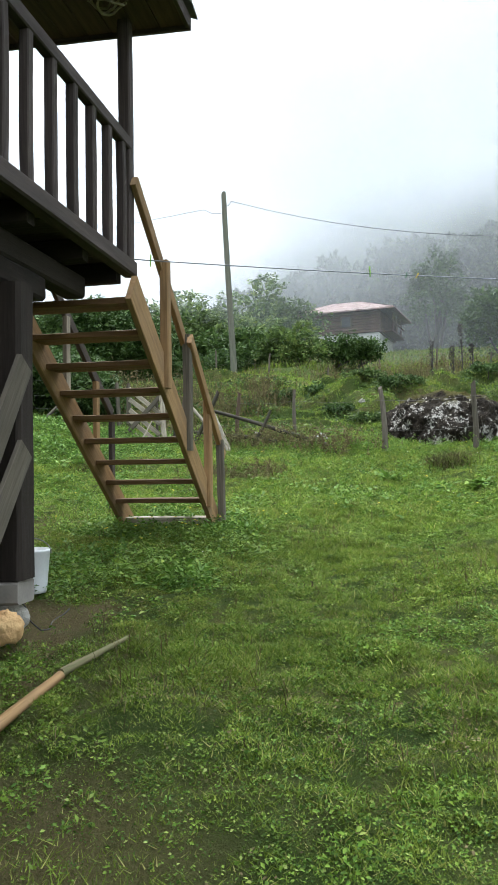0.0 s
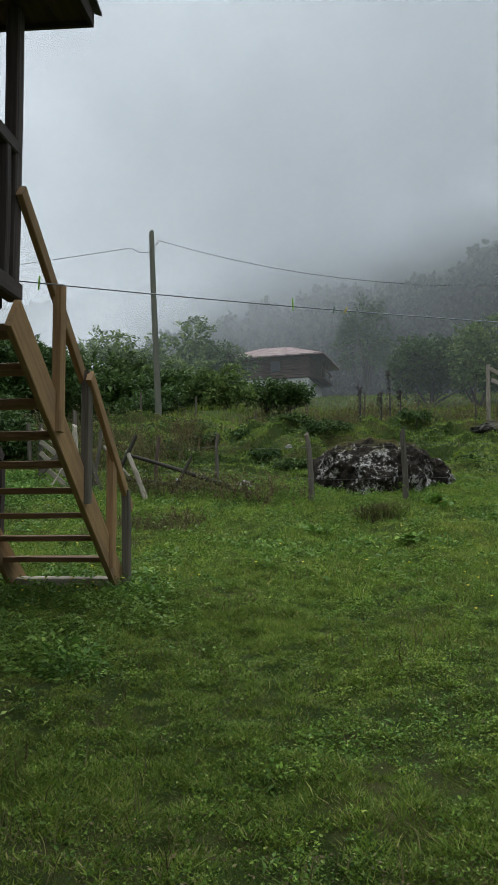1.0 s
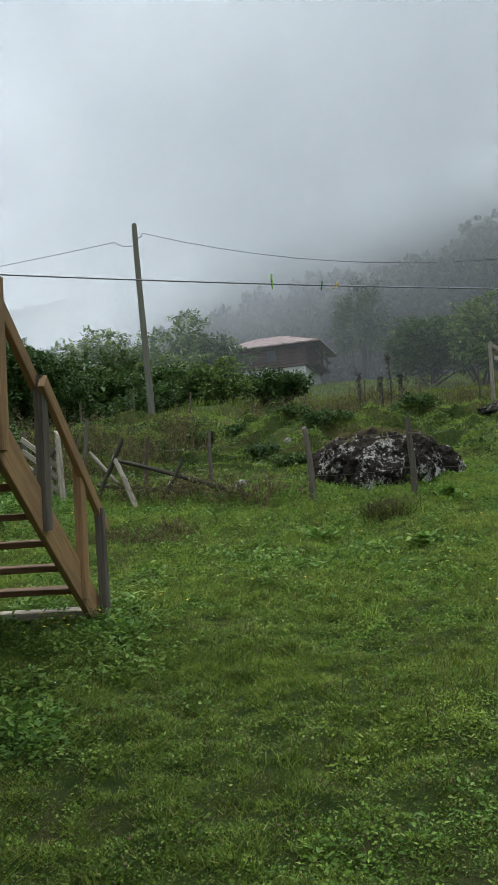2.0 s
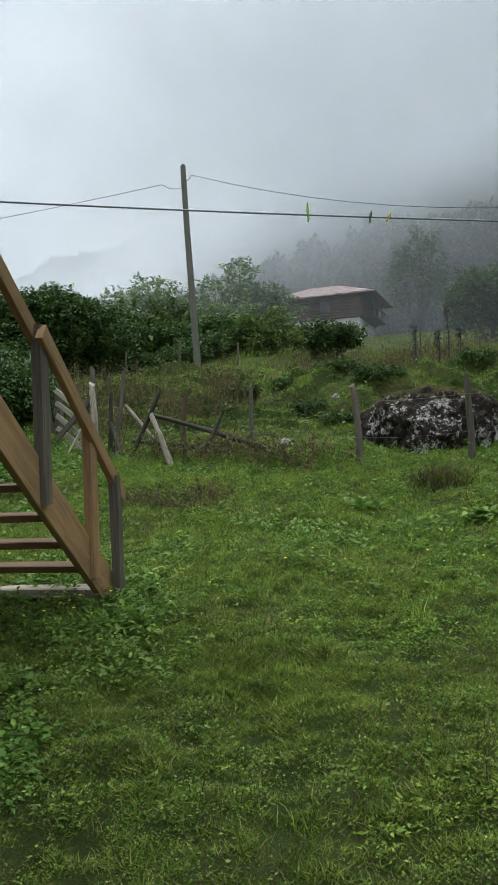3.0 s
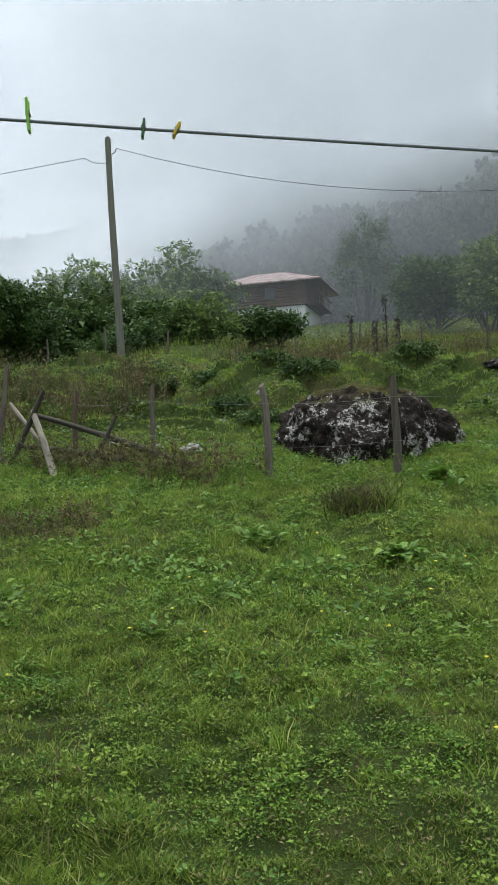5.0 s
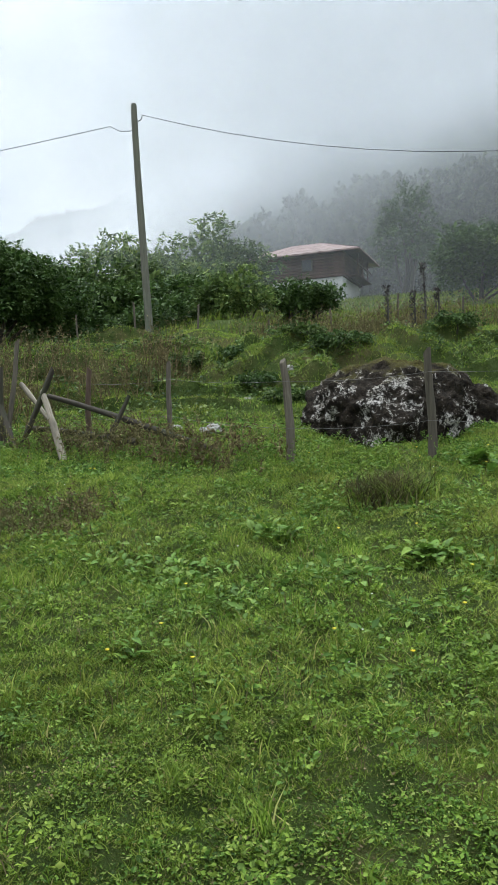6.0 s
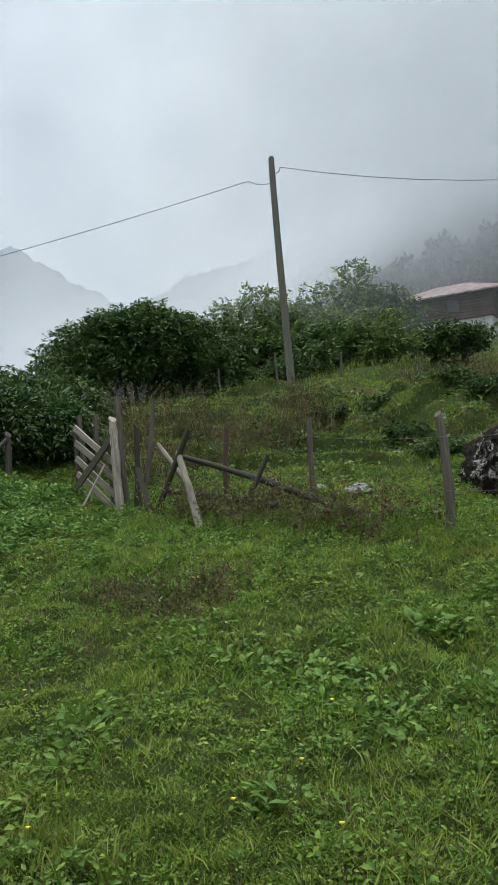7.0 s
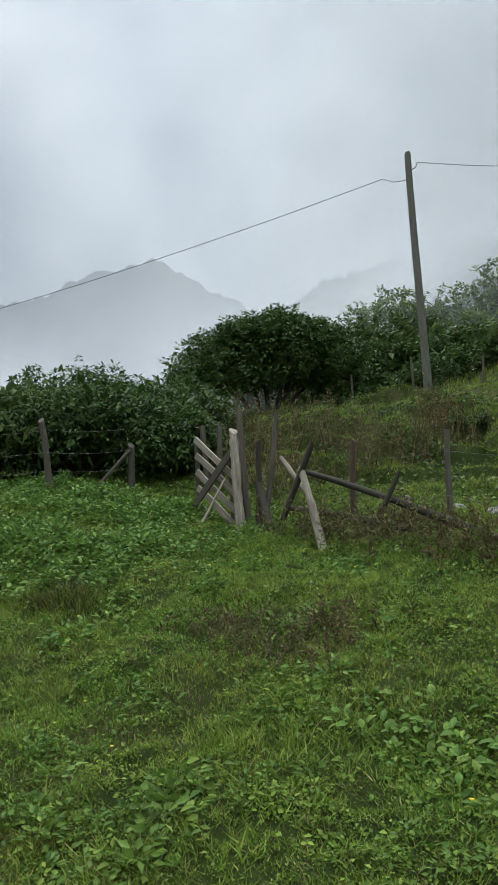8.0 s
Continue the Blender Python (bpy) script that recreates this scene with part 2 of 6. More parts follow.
def mist_material(name, thin, thick, low, high, top, side, scale=0.03, rise=0.36, shade=0.81):
    """Drifting mist: a thin white veil that scatters the sky's light, thicker higher up, gone above top; rise: how its
    base climbs along x; shade: its whiteness, lowered to paint in mist that gets less light.
    """
    m, n, l, bsdf, out = nodes_of(name)
    n.remove(bsdf)
    place = world_place(n)
    xyz = n.new("ShaderNodeSeparateXYZ")
    l.new(place, xyz.inputs[0])
    big = noise_of(n, l, place, scale, 2.0, 0.45)

    def step(value, a, b, c, d):
        r = n.new("ShaderNodeMapRange")
        r.interpolation_type = "SMOOTHSTEP"
        for slot, v in ((1, a), (2, b), (3, c), (4, d)):
            r.inputs[slot].default_value = v
        l.new(value, r.inputs[0])
        return r.outputs[0]

    z = math_of(n, l, "ADD", xyz.outputs["Z"], math_of(n, l, "MULTIPLY", math_of(n, l, "SUBTRACT", big, 0.5), (high - low) * 0.9))
    z = math_of(n, l, "SUBTRACT", z, math_of(n, l, "MULTIPLY", xyz.outputs["X"], rise))
    fac = math_of(n, l, "MULTIPLY", step(z, low, high, thin, thick), step(z, high, top, 1.0, 0.12))
    fac = math_of(n, l, "MULTIPLY", fac, step(xyz.outputs["X"], side[0], side[1], 0.0, 1.0))
    white, through_it, clear = n.new("ShaderNodeBsdfDiffuse"), n.new("ShaderNodeBsdfTranslucent"), n.new("ShaderNodeBsdfTransparent")
    for node in (white, through_it):
        node.inputs["Color"].default_value = (shade, shade * 1.03, shade * 1.06, 1)
    both, x = n.new("ShaderNodeMixShader"), n.new("ShaderNodeMixShader")
    l.new(white.outputs[0], both.inputs[1])
    l.new(through_it.outputs[0], both.inputs[2])
    l.new(fac, x.inputs[0])
    l.new(clear.outputs[0], x.inputs[1])
    l.new(both.outputs[0], x.inputs[2])
    l.new(x.outputs[0], out.inputs["Surface"])
    return m


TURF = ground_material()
DARK_WOOD = wood("dark_timber", (0.03, 0.021, 0.018), (0.092, 0.072, 0.062), 0.75, (0.02, 0.018, 0.016), 0.5)
# darker copy of the house timber, its colour standing for shade under the balcony
SHADED_WOOD = wood("shaded_timber", (0.012, 0.0085, 0.0065), (0.036, 0.027, 0.021), 0.85, (0.009, 0.007, 0.0055), 0.5)
GREY_WOOD = wood("grey_timber", (0.042, 0.035, 0.026), (0.17, 0.145, 0.108), 0.85, (0.07, 0.065, 0.05), 0.6)
STAIR_WOOD = wood("stair_timber", (0.17, 0.095, 0.038), (0.4, 0.25, 0.115), 0.75, (0.11, 0.075, 0.05), 0.5)
TREAD_WOOD = wood("tread_timber", (0.11, 0.058, 0.024), (0.25, 0.14, 0.062), 0.7, (0.06, 0.04, 0.028), 0.5)
BARK_WOOD = wood("bark_timber", (0.03, 0.026, 0.02), (0.09, 0.076, 0.058), 0.9, (0.035, 0.045, 0.02), 0.7)
PALE_WOOD = wood("weathered_board", (0.13, 0.11, 0.08), (0.56, 0.49, 0.385), 0.85, (0.07, 0.062, 0.045), 0.6)
POLE_WOOD = wood("pole_timber", (0.05, 0.05, 0.036), (0.135, 0.132, 0.098), 0.85, (0.06, 0.075, 0.05), 0.5)
RED_POST = wood("red_brown_timber", (0.07, 0.046, 0.033), (0.17, 0.115, 0.085), 0.85, (0.07, 0.06, 0.05), 0.5)
MOSSY_WOOD = wood("mossy_pole", (0.085, 0.08, 0.04), (0.22, 0.185, 0.1), 0.85, (0.06, 0.085, 0.03), 0.6)
RAW_WOOD = wood("peeled_pole", (0.22, 0.12, 0.05), (0.42, 0.26, 0.13), 0.75, (0.12, 0.08, 0.05), 0.4)
SOFFIT_WOOD = wood("soffit_timber", (0.04, 0.024, 0.018), (0.1, 0.06, 0.046), 0.8, (0.03, 0.02, 0.017), 0.5)
LOG_WALL = wood("log_wall", (0.075, 0.045, 0.036), (0.17, 0.11, 0.088), 0.85, (0.04, 0.035, 0.03), 0.5)
CONCRETE = plain("concrete", (0.17, 0.155, 0.135), (0.3, 0.275, 0.24), 5.0, 0.9, 0.0, 0.5)
ORANGE_STONE = plain("orange_stone", (0.45, 0.25, 0.1), (0.62, 0.42, 0.2), 9.0, 0.85, 0.0, 0.7, 50.0, 0.01)
WHITE_PLASTIC = plain("white_plastic", (0.68, 0.69, 0.7), (0.78, 0.79, 0.8), 4.0, 0.4, 0.0, 0.05)
RUST_RED = plain("rusty_roof_sheet", (0.15, 0.08, 0.07), (0.36, 0.27, 0.25), 2.2, 0.6, 0.0, 0.2, 20.0)
ROOF_DARK = plain("dark_roof_sheet", (0.05, 0.045, 0.042), (0.1, 0.09, 0.08), 2.5, 0.7, 0.0, 0.2)
LIMEWASH = plain("limewashed_stone", (0.5, 0.5, 0.48), (0.72, 0.72, 0.7), 1.2, 0.9, 0.0, 0.6, 8.0, 0.03)
PALE_ROCK = plain("pale_stone", (0.2, 0.195, 0.165), (0.42, 0.4, 0.36), 7.0, 0.9, 0.0, 0.8, 40.0, 0.02)
CABLE = plain("black_cable", (0.03, 0.03, 0.032), (0.05, 0.05, 0.052), 3.0, 0.6, 0.0, 0.0)
LINE_CORD = plain("grey_line", (0.16, 0.17, 0.19), (0.24, 0.25, 0.27), 20.0, 0.5, 0.0, 0.0)
WIRE = plain("galvanised_wire", (0.12, 0.12, 0.115), (0.2, 0.19, 0.18), 9.0, 0.6, 0.4, 0.0)
ROPE = plain("twisted_rope", (0.2, 0.17, 0.12), (0.34, 0.3, 0.22), 30.0, 0.9, 0.0, 0.6)
GREEN_PLASTIC = plain("green_plastic", (0.22, 0.5, 0.03), (0.28, 0.58, 0.05), 9.0, 0.4, 0.0, 0.0)
DARK_GREEN = plain("dark_green_plastic", (0.03, 0.1, 0.035), (0.04, 0.13, 0.045), 9.0, 0.4, 0.0, 0.0)
YELLOW_PLASTIC = plain("yellow_plastic", (0.62, 0.42, 0.01), (0.7, 0.5, 0.02), 9.0, 0.4, 0.0, 0.0)
DARK_GLASS = plain("dark_window", (0.03, 0.035, 0.04), (0.05, 0.055, 0.06), 2.0, 0.2, 0.0, 0.0)
BOULDER = rock_material("lichen_boulder", (0.008, 0.006, 0.004), (0.03, 0.023, 0.016), (0.5, 0.475, 0.43), 0.74)
SLAB = rock_material("grey_slab", (0.025, 0.023, 0.02), (0.08, 0.072, 0.062), (0.2, 0.19, 0.17), 0.35)
GRASS = leafy("grass_blades", [(0.0, (0.035, 0.075, 0.009)), (0.45, (0.115, 0.185, 0.02)), (0.85, (0.2, 0.265, 0.036)), (1.0, (0.34, 0.3, 0.12))], 0.55, 0.6, 0.35, (0.2, 0.2, 0.04), 0.3)
LONG_GRASS = leafy("meadow_blades", [(0.0, (0.06, 0.115, 0.012)), (0.45, (0.145, 0.25, 0.03)), (0.85, (0.25, 0.345, 0.056)), (1.0, (0.4, 0.36, 0.14))], 0.8, 0.6, 0.35, (0.27, 0.24, 0.055), 0.33)
FRESH_LEAF = leafy("fresh_weed_leaves", [(0.0, (0.042, 0.095, 0.018)), (0.5, (0.1, 0.2, 0.038)), (1.0, (0.2, 0.3, 0.065))], 1.2, 0.55, 0.3, (0.18, 0.29, 0.05), 0.3)
MEADOW_LEAF = leafy("meadow_leaves", [(0.0, (0.04, 0.09, 0.012)), (0.5, (0.105, 0.2, 0.024)), (0.9, (0.19, 0.3, 0.04)), (1.0, (0.28, 0.34, 0.08))], 0.9, 0.6, 0.3, (0.25, 0.28, 0.04), 0.4)
CLOVER = leafy("small_lawn_leaves", [(0.0, (0.025, 0.065, 0.01)), (0.5, (0.08, 0.16, 0.02)), (0.9, (0.19, 0.29, 0.042)), (1.0, (0.3, 0.36, 0.11))], 0.8, 0.6, 0.3, (0.15, 0.19, 0.028), 0.35)
WEED = leafy("broad_weed_leaves", [(0.0, (0.05, 0.115, 0.018)), (0.7, (0.10, 0.19, 0.03)), (1.0, (0.19, 0.27, 0.045))], 1.0, 0.55, 0.3, (0.17, 0.22, 0.035), 0.3)
WEED_LEAF = leafy("dock_leaf", [(0.0, (0.06, 0.13, 0.02)), (0.7, (0.105, 0.205, 0.032)), (1.0, (0.19, 0.28, 0.05))], 1.5, 0.5, 0.3, (0.17, 0.24, 0.04), 0.3, True)
DRY = leafy("dry_stems", [(0.0, (0.055, 0.042, 0.02)), (0.6, (0.125, 0.098, 0.046)), (1.0, (0.23, 0.19, 0.095))], 1.0, 0.8, 0.25, (0.09, 0.11, 0.035), 0.45)
TUSSOCK = leafy("tussock_blades", [(0.0, (0.022, 0.02, 0.009)), (0.6, (0.07, 0.062, 0.025)), (1.0, (0.14, 0.13, 0.045))], 1.0, 0.8, 0.2, (0.05, 0.055, 0.02), 0.4)
DARK_LEAF = leafy("dark_leaves", [(0.0, (0.018, 0.042, 0.01)), (0.6, (0.042, 0.085, 0.02)), (1.0, (0.085, 0.14, 0.036))], 0.7, 0.55, 0.25, (0.09, 0.13, 0.03), 0.25)
MID_LEAF = leafy("mid_leaves", [(0.0, (0.02, 0.043, 0.011)), (0.6, (0.055, 0.1, 0.025)), (1.0, (0.125, 0.175, 0.05))], 0.5, 0.55, 0.3, (0.12, 0.16, 0.042), 0.3)
LIGHT_LEAF = leafy("light_leaves", [(0.0, (0.035, 0.07, 0.018)), (0.6, (0.105, 0.17, 0.04)), (1.0, (0.23, 0.29, 0.085))], 0.5, 0.55, 0.3, (0.14, 0.18, 0.055), 0.3)
YELLOW_FLOWER = plain("yellow_petals", (0.7, 0.55, 0.02), (0.8, 0.65, 0.04), 40.0, 0.6, 0.0, 0.0)
WHITE_FLOWER = plain("white_petals", (0.7, 0.7, 0.66), (0.8, 0.8, 0.77), 40.0, 0.6, 0.0, 0.0)
BARK = plain("bark", (0.035, 0.03, 0.024), (0.09, 0.08, 0.065), 8.0, 0.95, 0.0, 0.8, 60.0, 0.02)

# ---- shapes ----
PROFILE = [(-80, -8.0), (-10, -1.05), (0, 0.15), (3.4, 0.58), (5.2, 0.80), (7.3, 1.03), (9, 1.2), (10.4, 1.4), (12, 1.75), (13, 1.95), (14.5, 2.1), (16, 2.4),
           (18, 3.05), (19.5, 3.75), (21, 4.2), (24.4, 4.75), (30, 5.5), (40, 7.0), (54, 9.4), (62, 10.6), (70, 11), (160, 12), (3000, 12)]
GENTLE = [(-80, -8.0), (-10, -1.05), (0, 0.15), (3.4, 0.58), (5.2, 0.80), (7.3, 1.03), (9, 1.2), (10.4, 1.4), (12, 1.75), (13, 1.95), (14.5, 2.1), (30, 4.3), (60, 5.0), (3000, 5.0)]


def smooth(a, b, x):
    t = np.clip((np.asarray(x, float) - a) / (b - a), 0, 1)
    return t * t * (3 - 2 * t)


def waves(x, y, size, seed):
    """Soft unevenness between -1 and 1, made of a few crossing waves of about that size."""
    r, total = np.random.RandomState(seed), 0.0
    for _ in range(7):
        turn, far, lag = r.uniform(0, 6.28), r.uniform(0.6, 1.8), r.uniform(0, 6.28)
        total = total + np.sin((x * math.cos(turn) + y * math.sin(turn)) * 6.28 / (size * far) + lag)
    return total / 3.2


def step_of(x, y):
    """Place across the turf steps that cattle tread into the bank: 0 at the foot of a step, 1 at the next one."""
    k = (y + 0.75 * waves(x, y, 4.5, 31) + 0.28 * waves(x, y, 1.3, 32)) / 1.35
    return k - np.floor(k)


def on_bank(x, y):
    return smooth(15.6, 16.8, y) * (1 - smooth(22.0, 24.0, y))


def ground_z(x, y):
    """Height of the ground: a meadow that climbs, a rough bank behind the fence, a gentler slope beside it."""
    x, y = np.asarray(x, float), np.asarray(y, float)
    py, pz = zip(*PROFILE)
    gy, gz = zip(*GENTLE)
    bank = sum(np.interp(y + d, py, pz) for d in (-0.8, -0.4, 0.0, 0.4, 0.8)) / 5
    flat = sum(np.interp(y + d, gy, gz) for d in (-0.8, 0.0, 0.8)) / 3
    share = smooth(-9.0, -4.5, x)
    z = bank * share + flat * (1 - share)
    z = z + 0.62 * smooth(-3.5, -8.0, x) * smooth(8.5, 13.5, y)
    z = z - 0.4 * smooth(-4.5, -1.5, x) * smooth(18.5, 22, y) * (1 - smooth(45, 54, y))
    z = z - (0.42 - 0.15 * smooth(0.0, 3.0, x)) * smooth(-9.0, -6.5, x) * smooth(18.5, 22, y) * (1 - smooth(29, 35, y))
    z = z + (0.02 * waves(x, y, 1.6, 3) + (0.022 * waves(x, y, 0.45, 12) + 0.012 * waves(x, y, 0.2, 13) + 0.03 * waves(x, y, 0.9, 14) * smooth(7.5, 9.5, y)) * (1 - smooth(15, 17, y))) * smooth(1.0, 3.0, y)
    tread = step_of(x, y)
    z = z + (0.72 * (0.55 + 0.45 * waves(x, y, 2.0, 33)).clip(0.05, 1.2) * (smooth(0.0, 0.2, tread) - tread - 0.45) + 0.03 * waves(x, y, 0.5, 34)) * on_bank(x, y)
    return z + (0.17 * waves(x, y, 3.0, 5) + 0.1 * (0.45 - np.abs(waves(x, y, 2.4, 8))) + 0.04 * waves(x, y, 0.7, 9)) * smooth(15.5, 18.5, y) * (1 - smooth(40, 60, y))


def gz(x, y):
    return float(ground_z(x, y))


def mesh_of(name, verts, tris):
    """A mesh from arrays of corners and triangles."""
    verts, tris = np.asarray(verts, np.float32).reshape(-1, 3), np.asarray(tris, np.int32).reshape(-1, 3)
    me = bpy.data.meshes.new(name)
    me.vertices.add(len(verts))
    me.vertices.foreach_set("co", verts.ravel())
    me.loops.add(tris.size)
    me.loops.foreach_set("vertex_index", tris.ravel())
    me.polygons.add(len(tris))
    me.polygons.foreach_set("loop_start", np.arange(0, tris.size, 3, dtype=np.int32))
    me.update(calc_edges=True)
    return me


def mesh_from(name, bm, soft=False):
    me = bpy.data.meshes.new(name)
    bmesh.ops.recalc_face_normals(bm, faces=bm.faces)
    bm.to_mesh(me)
    bm.free()
    if soft:
        for p in me.polygons:
            p.use_smooth = True
    return me


def thing(name, at, label, category, group=""):
    """An empty at the base of a thing; its parts hang under it."""
    ob = new(name)
    ob.location, ob.empty_display_size = at, 0.1
    return tagged(ob, label, category, group)


def part(name, shape, material, parent=None, label="", m=None):
    """One mesh object, placed by m in the world, under a thing or a part."""
    me = shape if isinstance(shape, bpy.types.Mesh) else mesh_from(name, shape)
    if not me.materials:
        me.materials.append(material)
    ob = new(name, me)
    m = m or Matrix.Identity(4)
    if parent:
        base, up = Matrix.Identity(4), parent
        while up:
            base, up = up.matrix_basis @ base, up.parent
        ob.parent = parent
        m = base.inverted() @ m
    ob.matrix_basis = m
    return tagged(ob, label)


def along(p0, p1, roll=0.0):
    """The pose whose x axis runs from p0 to p1, with its z axis as upright as can be."""
    p0, p1 = Vector(p0), Vector(p1)
    x = (p1 - p0).normalized()
    up = Vector((0, 0, 1)) if abs(x.z) < 0.98 else Vector((0, 1, 0))
    y = up.cross(x).normalized()
    z = x.cross(y)
    m = Matrix((x, y, z)).transposed().to_4x4()
    return Matrix.Translation(p0) @ m @ Matrix.Rotation(radians(roll), 4, "X")


def plank_bm(length, w, h, wear=0.004, cuts=5, seed=0):
    """A sawn piece along x from 0 to length: worn edges, slightly bent and uneven."""
    r = random.Random(seed * 7 + int(length * 1000))
    bm = bmesh.new()
    ring = [(-w / 2, -h / 2), (w / 2, -h / 2), (w / 2, h / 2), (-w / 2, h / 2)]
    c = min(w, h) * 0.12
    outline = []
    for (a, b), (sa, sb) in zip(ring, ((1, 1), (-1, 1), (-1, -1), (1, -1))):
        outline += [(a + sa * c, b), (a, b + sb * c)] if sa * sb > 0 else [(a, b + sb * c), (a + sa * c, b)]
    outline.sort(key=lambda q: math.atan2(q[1] / h, q[0] / w))
    rows, bend, sag = [], r.uniform(-1, 1) * wear, r.uniform(-1, 1) * wear
    for i in range(cuts + 1):
        f = i / cuts
        arch = 4 * f * (1 - f)
        rows.append([bm.verts.new((f * length, a * (1 + r.uniform(-0.03, 0.03)) + arch * bend, b * (1 + r.uniform(-0.03, 0.03)) + arch * sag)) for a, b in outline])
    k = len(outline)
    for i in range(cuts):
        for j in range(k):
            bm.faces.new((rows[i][j], rows[i][(j + 1) % k], rows[i + 1][(j + 1) % k], rows[i + 1][j]))
    bm.faces.new(rows[0][::-1])
    bm.faces.new(rows[-1])
    return bm


SEED = [0]


def plank(name, p0, p1, w, h, material, parent=None, label="", roll=0.0, wear=0.004):
    SEED[0] += 1
    return part(name, plank_bm((Vector(p1) - Vector(p0)).length, w, h, wear, 5, SEED[0]), material, parent, label, along(p0, p1, roll))


def stem_bm(length, r0, r1, rough=0.12, rows=10, sides=9, bend=0.03, seed=0, chisel=False):
    """A round, knotty piece of wood along x from 0 to length, tapering, with a broken or slanted end."""
    r = random.Random(seed)
    bm = bmesh.new()
    lag, lag2, rings = r.uniform(0, 6), r.uniform(0, 6), []
    lobes = [r.uniform(1 - rough, 1 + rough) for _ in range(sides)]
    for i in range(rows + 1):
        f = i / rows
        rad = r0 + (r1 - r0) * f
        cy, cz = math.sin(f * 4 + lag) * bend * length * 0.3, math.cos(f * 3.3 + lag2) * bend * length * 0.3
        ring = []
        for j in range(sides):
            a = 6.2832 * j / sides + 0.3 * math.sin(f * 2 + lag)
            q = rad * lobes[j] * (1 + r.uniform(-rough, rough) * 0.6)
            x = f * length + (math.cos(a + lag) * rad * 0.9 if chisel and i == rows else 0)
            ring.append(bm.verts.new((x, cy + math.cos(a) * q, cz + math.sin(a) * q)))
        rings.append(ring)
    for i in range(rows):
        for j in range(sides):
            bm.faces.new((rings[i][j], rings[i][(j + 1) % sides], rings[i + 1][(j + 1) % sides], rings[i + 1][j]))
    caps = [bm.faces.new(rings[0][::-1]), bm.faces.new(rings[-1])]
    bmesh.ops.split_edges(bm, edges=[e for f in caps for e in f.edges])
    return bm


def stem(name, p0, p1, r0, r1, material, parent=None, label="", rough=0.12, bend=0.03, chisel=False, rows=10):
    SEED[0] += 1
    return part(name, mesh_from(name, stem_bm((Vector(p1) - Vector(p0)).length, r0, r1, rough, rows, 9, bend, SEED[0], chisel), True), material, parent, label, along(p0, p1))


def tube(name, points, radius, material, parent=None, label="", sides=6):
    """A thin cable or rope along points."""
    bm, rings, pts = bmesh.new(), [], [Vector(p) for p in points]
    for i, p in enumerate(pts):
        d = (pts[min(i + 1, len(pts) - 1)] - pts[max(i - 1, 0)]).normalized()
        u = d.cross(Vector((0, 0, 1)) if abs(d.z) < 0.95 else Vector((0, 1, 0))).normalized()
        v = d.cross(u)
        rings.append([bm.verts.new(p + (u * math.cos(6.2832 * j / sides) + v * math.sin(6.2832 * j / sides)) * radius) for j in range(sides)])
    for i in range(len(rings) - 1):
        for j in range(sides):
            bm.faces.new((rings[i][j], rings[i][(j + 1) % sides], rings[i + 1][(j + 1) % sides], rings[i + 1][j]))
    bm.faces.new(rings[0][::-1])
    bm.faces.new(rings[-1])
    return part(name, mesh_from(name, bm, True), material, parent, label)


def hanging(p0, p1, sag, count=24):
    p0, p1 = Vector(p0), Vector(p1)
    return [p0.lerp(p1, i / count) - Vector((0, 0, 4 * sag * (i / count) * (1 - i / count))) for i in range(count + 1)]


def leaf_arrays(base, way, length, width, fold=0.25, rng=None, flat=0.0):
    """Folded leaves: corners and triangles. base, way: rows of 3; length, width: per leaf."""
    rng = rng or np.random.RandomState(1)
    base, way = np.asarray(base, float), np.asarray(way, float)
    way = way / (np.linalg.norm(way, axis=1, keepdims=True) + 1e-9)
    spin = rng.normal(size=way.shape) * (1 - 0.7 * flat) + np.array([0, 0, 1.4 * flat])
    across = np.cross(way, spin)
    across /= np.linalg.norm(across, axis=1, keepdims=True) + 1e-9
    up = np.cross(across, way)
    length, width = np.broadcast_to(length, len(base))[:, None], np.broadcast_to(width, len(base))[:, None]
    mid = base + way * length * 0.45
    v = np.stack([base, mid + across * width / 2 + up * width * fold, base + way * length - up * length * 0.12, mid - across * width / 2 + up * width * fold], 1)
    k = np.arange(len(base))[:, None] * 4
    return v.reshape(-1, 3), np.concatenate([k + [0, 1, 2], k + [0, 2, 3]], 1).reshape(-1, 3)


def joined(pieces):
    verts, tris, n = [], [], 0
    for v, t in pieces:
        verts.append(v)
        tris.append(t + n)
        n += len(v)
    return np.concatenate(verts), np.concatenate(tris)


def crown_arrays(rng, clumps, leaves, spread, length, width, droop=0.0):
    """Leaves gathered round clump centres (rows of 3), facing outwards and up."""
    clumps = np.asarray(clumps, float)
    c = np.repeat(clumps, leaves, 0)
    off = rng.normal(size=c.shape).clip(-1.5, 1.5) * spread * np.array([1, 1, 0.7])
    mid = clumps.mean(0)
    way = rng.normal(size=c.shape) * 0.8 + (c + off - mid) / (np.abs(clumps - mid).max() + 1e-6) * 0.9 + np.array([0, 0, 0.25 - droop])
    size = rng.uniform(0.6, 1.3, len(c))
    return leaf_arrays(c + off, way, length * size, width * size, 0.2, rng)


